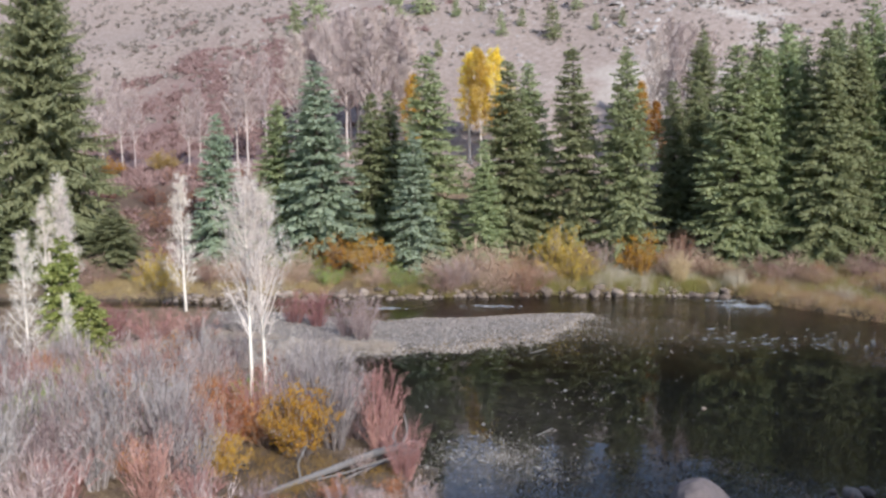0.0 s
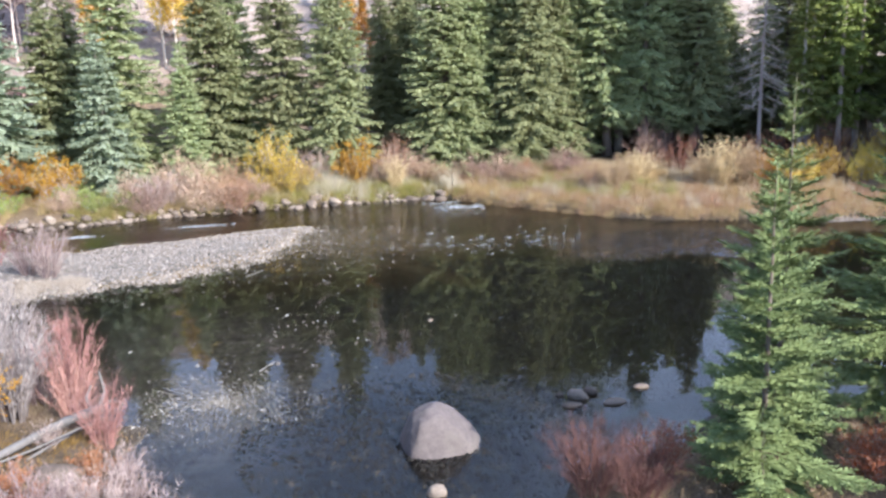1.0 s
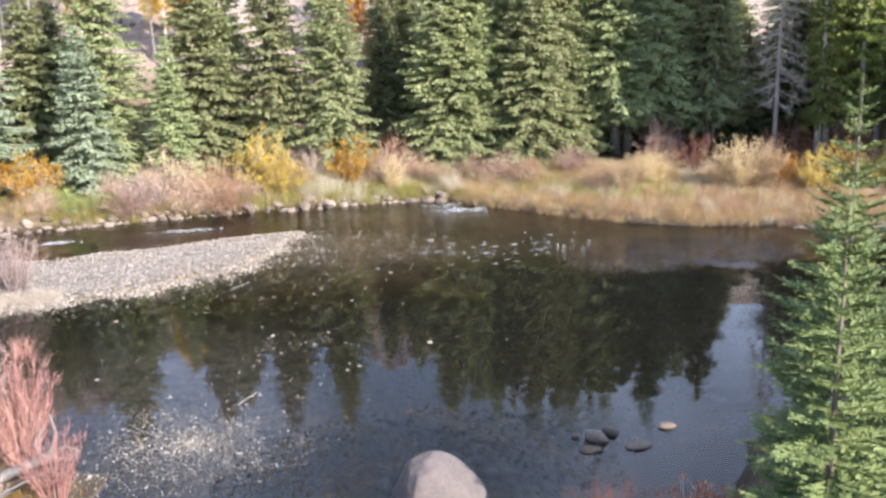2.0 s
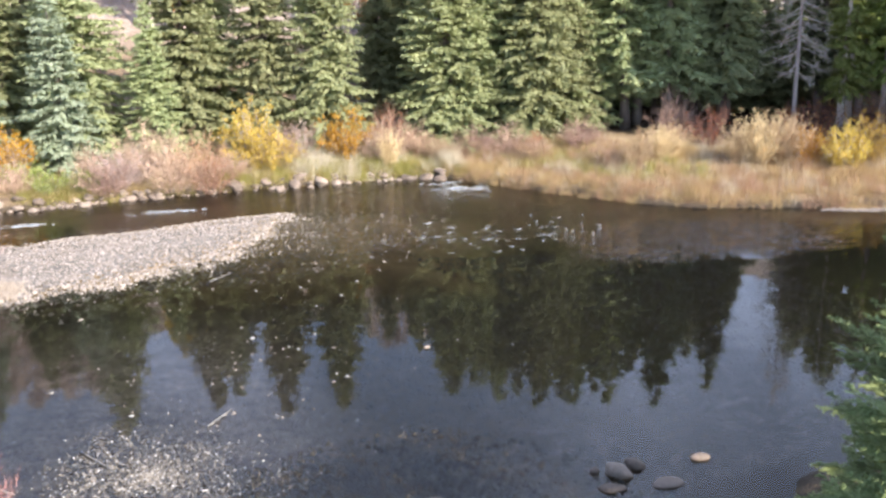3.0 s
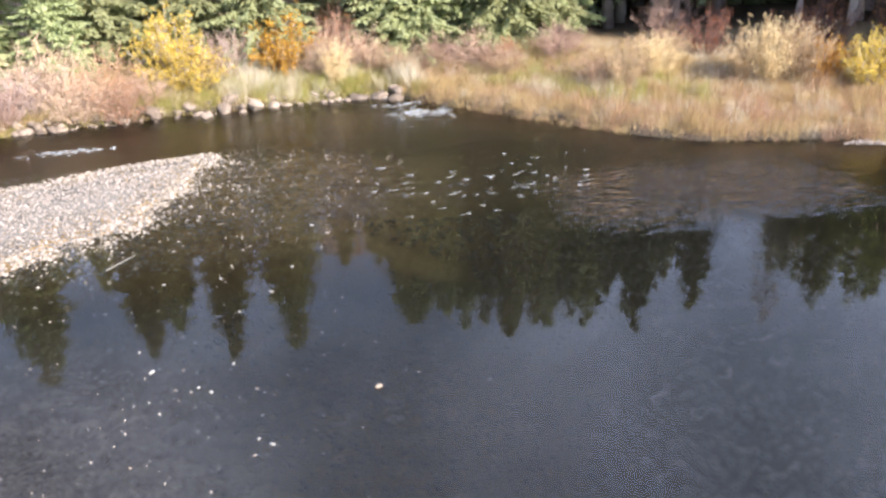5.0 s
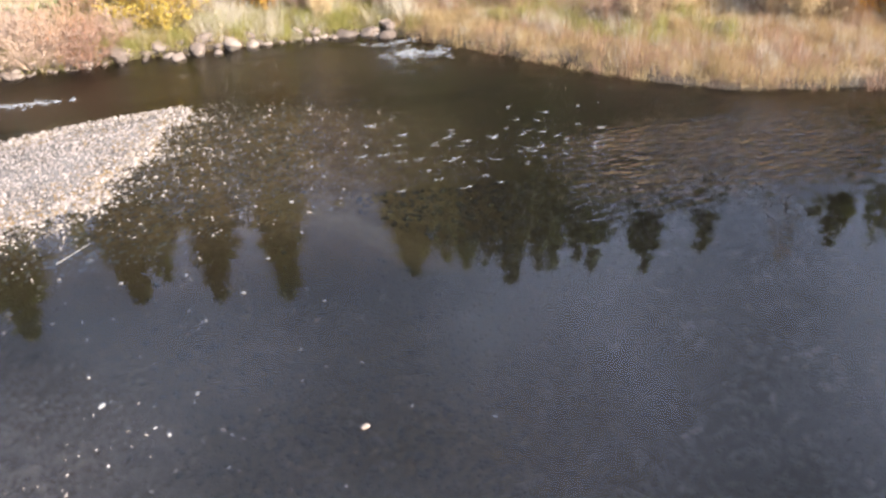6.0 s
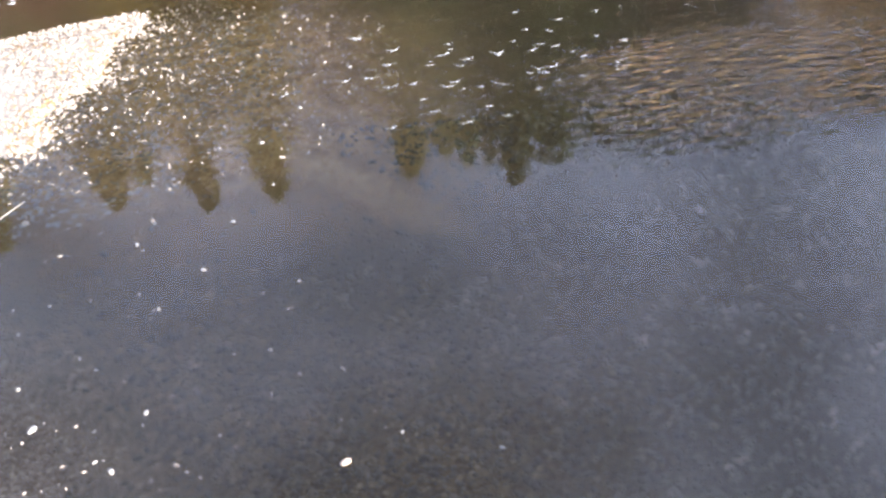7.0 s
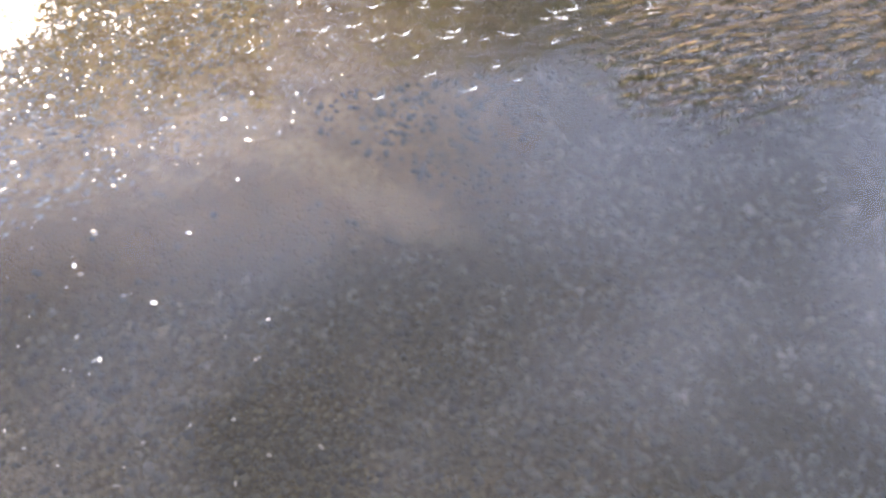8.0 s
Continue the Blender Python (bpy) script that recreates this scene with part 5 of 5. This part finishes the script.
brush("sagebrush", "grey-brown sagebrush dotted over the dry hillside", "sage", 5200, -90, 60, 84, 170, (0.35, 0.9), 1, lambda x, y: rough(x, y, 9, 11) > -0.35)
brush("hill_scrub", "dense reddish-brown leafless scrub on the hillside", "scrub", 11000, -62, -22, 78, 128, (0.3, 0.75), 2, lambda x, y: 0.5 + 0.5 * rough(x, y, 5, 12) + 0.4 * rough(x, y, 1.2, 13) < 1.35 * np.exp(-(((x + 40) / 13) ** 2 + ((y - 96) / 17) ** 2)))
brush("bank_scrub", "rusty leafless scrub on the terrace slope", "scrub", 2400, -52, -20, 57, 76, (0.4, 1.0), 3, lambda x, y: rough(x, y, 4, 14) > -0.5)


# ---- stones ----
def stone_field(name, label, material, n, cx, cy, rx, ry, size, seed, level, power=1.0, keep=None):
    """Pebbles spread round a centre; level gives their height from place and bed."""
    rng = np.random.default_rng(seed)
    a, u = rng.uniform(0, 6.283, n), rng.random(n) ** power
    x, y = cx + np.cos(a) * u * rx, cy + np.sin(a) * u * ry
    if keep:
        ok = keep(x, y)
        x, y = x[ok], y[ok]
    bed = heights(x, y)
    s = np.exp(rng.uniform(np.log(size[0]), np.log(size[1]), len(x)))
    P = np.stack([x, y, level(bed, s, rng)], 1)
    ob = new(name, Bag().put(*pebbles(P, s, rng)).mesh(name, M[material], True))
    return tagged(ob, label, "stones", kind="stuff")


on_top = lambda bed, s, rng: bed + s * 0.12
rising = lambda bed, s, rng: np.maximum(bed + s * 0.1, rng.uniform(-0.06, 0.02, len(s)) - s * 0.10)
bar_rng = np.random.default_rng(9)
behind_bar = lambda x, y: y < np.interp(x, [-19, -12.2, -6.5, -2.4, 1, 8], [45.4, 44.6, 46.2, 47.4, 47.9, 47.9])
bar_land = lambda x, y: behind_bar(x, y) & (inside_by(NEAR_BANK, x, y) + bar_rng.uniform(-1.0, 0.9, len(x)) > -0.3) & (y > 34) & (x > -19)
stone_field("gravel", "pale sun-bleached gravel on the river bar", "gravel", 25000, -7, 41.5, 12.5, 7.5, (0.04, 0.16), 11, on_top, 0.55, bar_land)
stone_field("gravel", "pale pebbles scattered through the shallows off the bar", "shelf", 1000, 1.0, 43.0, 6.0, 5.2, (0.05, 0.14), 12, rising, 0.85)
edge_rng = np.random.default_rng(8)
by_edge = lambda x, y: behind_bar(x, y) & (lambda d: (d < 0.8) & (edge_rng.random(len(d)) < np.exp(np.minimum(d, 0) / 0.95)))(inside_by(NEAR_BANK, x, y))
stone_field("gravel", "pale cobbles thinning out from the bar's lower edge", "shelf", 13500, -3.5, 41.5, 10, 8, (0.06, 0.22), 13, rising, 0.5, by_edge)
shoal_rng = np.random.default_rng(6)
shoal_land = lambda x, y: 0.55 * rough(x, y, 1.6, 31) + 0.35 * rough(x, y, 0.6, 32) + 0.75 - ((x + 2.6) / 3.0) ** 2 - ((y - 23.6) / 2.4) ** 2 > shoal_rng.normal(0, 0.35, len(x))
stone_field("gravel", "grey-brown pebbles in shallow water by the thicket", "silt", 15000, -2.6, 23.6, 4.0, 3.3, (0.022, 0.075), 14, lambda bed, s, rng: np.maximum(bed, rng.uniform(-0.02, 0.012, len(s))), 0.85, shoal_land)
stone_field("gravel", "dark algae-covered stones in the near shallows", "algae", 5600, 2.7, 20.5, 4.6, 4.2, (0.05, 0.20), 15, lambda bed, s, rng: np.maximum(bed, rng.uniform(-0.03, 0.015, len(s)) - s * 0.05), 0.65)
fade = np.random.default_rng(7)
thinning = lambda x, y: (y < 40.0) & (np.abs(y + 0.92 * x - 42.1) > np.where((x > -0.5) & (x < 7.5), 1.0, 0.0)) & (np.minimum(x + 0.25 * y - 9.0, np.maximum(x - 5.5, 35.0 - y)) > fade.normal(0, 0.9, len(x)))
stone_field("gravel", "wet brown cobbles on the river bed", "wet", 27000, 5, 32.0, 13.5, 11, (0.06, 0.23), 16, lambda bed, s, rng: bed + s * 0.12, 0.5, thinning)
stone_field("gravel", "loose scatter of pale pebbles in still shallows", "gravel", 85, -0.9, 28.2, 2.8, 3.4, (0.05, 0.12), 24, lambda bed, s, rng: rng.uniform(-0.012, 0.015, len(s)), 0.6)
stone_field("gravel", "few pale pebbles breaking the calm water", "gravel", 230, -1.2, 30.0, 6.0, 7.5, (0.04, 0.10), 17, lambda bed, s, rng: rng.uniform(-0.04, 0.01, len(s)), 0.6)


stone_field("scree", "pale angular rocks strewn over the dry hillside", "scree", 1500, 12, 118, 34, 34, (0.35, 1.5), 20, lambda bed, s, rng: bed + s * 0.05, 0.6, lambda x, y: (y > 92) & (rough(x, y, 8, 22) > -0.1))
stone_field("scree", "scattered small rocks on the hillside above the aspens", "scree", 700, -38, 116, 30, 26, (0.25, 0.9), 21, lambda bed, s, rng: bed + s * 0.05, 0.6, lambda x, y: (y > 96) & (rough(x, y, 7, 23) > 0.0))
strand = lambda x, y: (lambda d: (d > -0.45) & (d < 0.15))(inside_by(FAR_BANK, x, y))
stone_field("gravel", "thin strip of pale gravel at the foot of the grassy bank", "gravel", 9000, 28.0, 41.4, 5.5, 1.2, (0.04, 0.13), 19, lambda bed, s, rng: np.maximum(bed, rng.uniform(-0.01, 0.05, len(s))), 0.5, strand)


def rock_mesh(name, seed, size, material, detail=3, lump=0.22, flat_base=0.0):
    bm = bmesh.new()
    bmesh.ops.create_icosphere(bm, subdivisions=detail, radius=1)
    o = Vector((seed * 7.1, seed * 3.3, seed * 1.7))
    for v in bm.verts:
        p = v.co.copy()
        f = 1 + lump * noise.noise(p * 1.1 + o) + lump * 0.45 * noise.noise(p * 2.6 + o) + lump * 0.15 * noise.noise(p * 7 + o)
        v.co = Vector((p.x * f * size[0], p.y * f * size[1], p.z * f * size[2]))
        if flat_base:
            v.co.x += flat_base * v.co.z
    me = bpy.data.meshes.new(name)
    bm.to_mesh(me)
    bm.free()
    me.polygons.foreach_set("use_smooth", np.ones(len(me.polygons), bool))
    me.materials.append(material)
    return me


def rock(name, label, seed, x, y, z, size, material="bankstone", turn=0.0, group="", detail=3, lump=0.22, slant=0.0):
    ob = tagged(new(name, rock_mesh(name, seed, size, M[material], detail, lump, slant)), label, "rock", group)
    ob.matrix_basis = pose(x, y, z, 0, 0, turn)
    return ob


boulder = rock("boulder", "large rounded pink granite boulder standing in the shallows", 3, 3.02, 19.95, -0.1, (1.06, 0.92, 1.12), "granite", 0, detail=5, lump=0.14, slant=-0.1)
# worn facets: a steep flank, a long slope opposite, a broad face towards the near bank
for n, d in (((-0.93, -0.10, 0.36), 0.80), ((0.70, -0.10, 0.70), 0.74), ((0.1, -0.92, 0.36), 0.76), ((-0.2, 0.85, 0.5), 0.78)):
    n = Vector(n).normalized()
    for v in boulder.data.vertices:
        over = v.co.dot(n) - d
        if over > 0:
            v.co -= n * over * 0.62
rock("boulder", "grey boulder in the shallows beyond the young spruce", 4, 16.6, 23.8, 0.02, (0.5, 0.42, 0.36), "bankstone", 20, detail=4)
rock("boulder", "dark grey rock beside the fallen log", 5, -5.7, 19.5, 0.15, (0.62, 0.42, 0.32), "bankstone", 15, detail=4)
SH = "smooth brown stone lying in shallow water"
for i, (x, y, a, b, c, turn) in enumerate([(7.05, 21.95, 0.30, 0.17, 0.19, -50), (7.5, 22.2, 0.22, 0.14, 0.14, -40), (8.95, 22.25, 0.22, 0.13, 0.08, 0), (6.6, 22.1, 0.11, 0.08, 0.09, 0), (6.75, 21.4, 0.26, 0.14, 0.08, -10), (7.9, 21.4, 0.30, 0.2, 0.07, 10), (2.65, 17.5, 0.22, 0.18, 0.16, 0), (4.0, 29.55, 0.09, 0.06, 0.04, 20)]):
    rock("stone", SH, 10 + i, x, y, 0.02, (a, b, c * 1.15), "bankstone", turn, "stones in the shallows", 3)

PALE = "pale dry stone breaking the water's surface"
pale = tagged(new("stone", rock_mesh("stone", 31, (0.072, 0.05, 0.035), M["pale_stone"], 2)), PALE, "rock", "pale stones in the pool")
SPOTS = [(-1.0, 31.35, 1.5), (1.7, 28.0, 1.1), (-5.9, 28.5, 1.2), (1.43, 28.25, 0.9), (-3.55, 26.7, 1.2), (1.72, 34.8, 1.1), (2.3, 36.25, 1.0), (0.34, 35.95, 1.0), (0.84, 31.3, 1.0), (0.38, 30.2, 1.1), (-1.2, 35.95, 1.0), (0.9, 33.85, 0.9), (-1.4, 32.35, 1.0), (3.0, 39.2, 1.2), (6.43, 29.3, 0.8), (4.95, 29.95, 0.7), (5.46, 42.4, 1.0), (4.0, 40.6, 1.0), (0.1, 30.45, 0.8), (3.2, 37.4, 0.8)]
put_all(pale, [stand(x, y, 0.0, x * 5.3, s * 0.85) for x, y, s in SPOTS])

# rounded stones heaped along the far bank
kinds = [tagged(new("bank_stone", rock_mesh("bank_stone", 41 + i, s, M["bankstone"], 3, 0.34)), "rounded grey river stone at the water's edge", "rock", "stones along the far bank") for i, s in enumerate([(0.36, 0.28, 0.22), (0.28, 0.24, 0.2), (0.42, 0.3, 0.24), (0.22, 0.2, 0.16), (0.34, 0.34, 0.24)])]
rng = np.random.default_rng(77)
spots = {i: [] for i in range(5)}
line = np.array(FAR_BANK[1:9], float)
for n, x in enumerate(np.arange(-27, 8.3, 0.105)):
    if rng.random() < 0.22 + 0.4 * float(rough(arr(x), arr(3.0), 2.0, 21)[0]):
        continue
    y = np.interp(x, line[:, 0], line[:, 1]) + rng.normal(0.10, 0.27)
    s = min(1.15, math.exp(rng.normal(-0.5, 0.42)))
    spots[n % 5].append(Matrix.LocRotScale((x + rng.normal(0, 0.15), y, max(z_at(x, y), -0.05) + 0.02 * s), Euler((rng.normal(0, 0.3), rng.normal(0, 0.3), rng.uniform(0, 6.28))), (s, s, s * rng.uniform(0.7, 1.1))))
for i, k in enumerate(kinds):
    put_all(k, spots[i])


# ---- fallen log and sticks ----
def limb(B, points, r0, r1, k=9):
    P = np.array(points, float)
    t = np.linspace(0, 1, (len(P) - 1) * 5 + 1)
    u = np.linspace(0, 1, len(P))
    Q = np.stack([np.interp(t, u, P[:, c]) for c in range(3)], 1)
    Q[1:-1] = (Q[:-2] + 2 * Q[1:-1] + Q[2:]) / 4
    R = r0 + (r1 - r0) * t
    R = R * (1 + 0.10 * np.sin(np.arange(len(R)) * 2.3))
    B.put(*sweep(Q, R, k))


log = thing("fallen_log", "weathered grey driftwood log with a broken root end", "log")
B = Bag()
limb(B, [(-8.3, 18.2, 0.50), (-7.5, 19.3, 0.58), (-6.9, 19.8, 0.70), (-6.2, 20.8, 0.76), (-5.8, 21.1, 0.85), (-5.2, 21.7, 0.86)], 0.075, 0.125)
part("trunk", B.mesh("trunk", M["driftwood"], True), log)
B = Bag()
limb(B, [(-6.4, 20.0, 0.45), (-5.6, 21.0, 0.62), (-4.9, 21.6, 0.74)], 0.035, 0.06)
part("branch", B.mesh("branch", M["driftwood"], True), log)
B = Bag()
limb(B, [(-8.0, 19.7, 0.35), (-7.1, 19.6, 0.55), (-6.3, 20.0, 0.66), (-5.2, 20.7, 0.9)], 0.04, 0.018)
part("branch", B.mesh("branch", M["driftwood"], True), log)
B = Bag()
limb(B, [(-7.4, 19.4, 0.6), (-7.7, 20.0, 0.85), (-7.6, 20.5, 1.2)], 0.03, 0.012)
part("branch", B.mesh("branch", M["driftwood"], True), log)
B = Bag()
for ends in ([(-5.2, 21.7, 0.86), (-5.05, 21.95, 1.2), (-5.15, 22.0, 1.75)], [(-5.2, 21.7, 0.86), (-4.8, 21.75, 0.72), (-4.6, 21.7, 0.95)], [(-5.2, 21.7, 0.86), (-4.9, 21.9, 1.0), (-4.55, 21.8, 0.9)], [(-5.2, 21.7, 0.86), (-5.0, 21.6, 0.5), (-4.8, 21.6, 0.2)], [(-5.3, 21.6, 0.86), (-5.5, 21.9, 1.1), (-5.4, 22.1, 1.35)]):
    limb(B, ends, 0.07, 0.02, 6)
part("root_end", B.mesh("root_end", M["driftwood"], True), log, "pale splintered roots")
for pts in ([(-1.62, 25.75, 0.02), (-1.15, 26.5, 0.05)], [(-4.3, 25.0, 0.03), (-3.3, 23.9, 0.05)], [(-2.9, 37.2, 0.06), (-2.2, 38.0, 0.1)]):
    B = Bag()
    limb(B, pts, 0.02, 0.012, 6)
    tagged(new("stick", B.mesh("stick", M["driftwood"], True)), "bleached driftwood stick lying in the shallows", "stick", "driftwood sticks")


# ---- white water ----
def crests(rows, seed):
    """Little broken wave crests: (x, y, spread x, spread y, count, length)."""
    rng = np.random.default_rng(seed)
    B = Bag()
    for x, y, sx, sy, n, ln in rows:
        for _ in range(n):
            cx, cy = x + rng.normal(0, sx), y + rng.normal(0, sy)
            l, turn, sag = ln * rng.uniform(0.5, 1.7), rng.normal(0.1, 0.45), rng.uniform(0.3, 1.2)
            s = np.linspace(-0.5, 0.5, 8)
            w = (1 - (2 * s) ** 2) * rng.uniform(0.003, 0.010) + 0.001
            jag = rng.normal(0, 0.018, 8)
            px, py = s * l, -sag * l * (0.25 - s ** 2) * 2 + jag
            top = 0.008 + 0.02 * (1 - (2 * s) ** 2)
            ring = []
            for off, z in ((-1, -0.01), (0, top), (1, -0.01)):
                qx, qy = px, py + off * w
                ring.append(np.stack([cx + qx * math.cos(turn) - qy * math.sin(turn), cy + qx * math.sin(turn) + qy * math.cos(turn), z + 0 * qx], 1))
            V = np.concatenate(ring)
            f = []
            for r in (0, 8):
                for i in range(7):
                    f += [[r + i, r + i + 1, r + i + 9], [r + i, r + i + 9, r + i + 8]]
            B.put(V, np.array(f))
    return B


ob = new("white_water", crests([(8.6, 41.4, 1.7, 1.4, 40, 0.30), (10.4, 40.7, 0.5, 0.5, 6, 0.34), (12.5, 42.5, 1.5, 1.6, 8, 0.2), (8.3, 51.2, 0.55, 0.35, 60, 0.34), (9.3, 51.0, 0.4, 0.3, 24, 0.25), (7.8, 52.8, 0.5, 0.25, 30, 0.25), (-12.5, 48.3, 0.4, 0.16, 70, 0.22), (-6.2, 49.6, 0.8, 0.2, 60, 0.24)], 5).mesh("white_water", M["foam"], True))
tagged(ob, "small white broken crests in the riffles", "foam", kind="stuff")
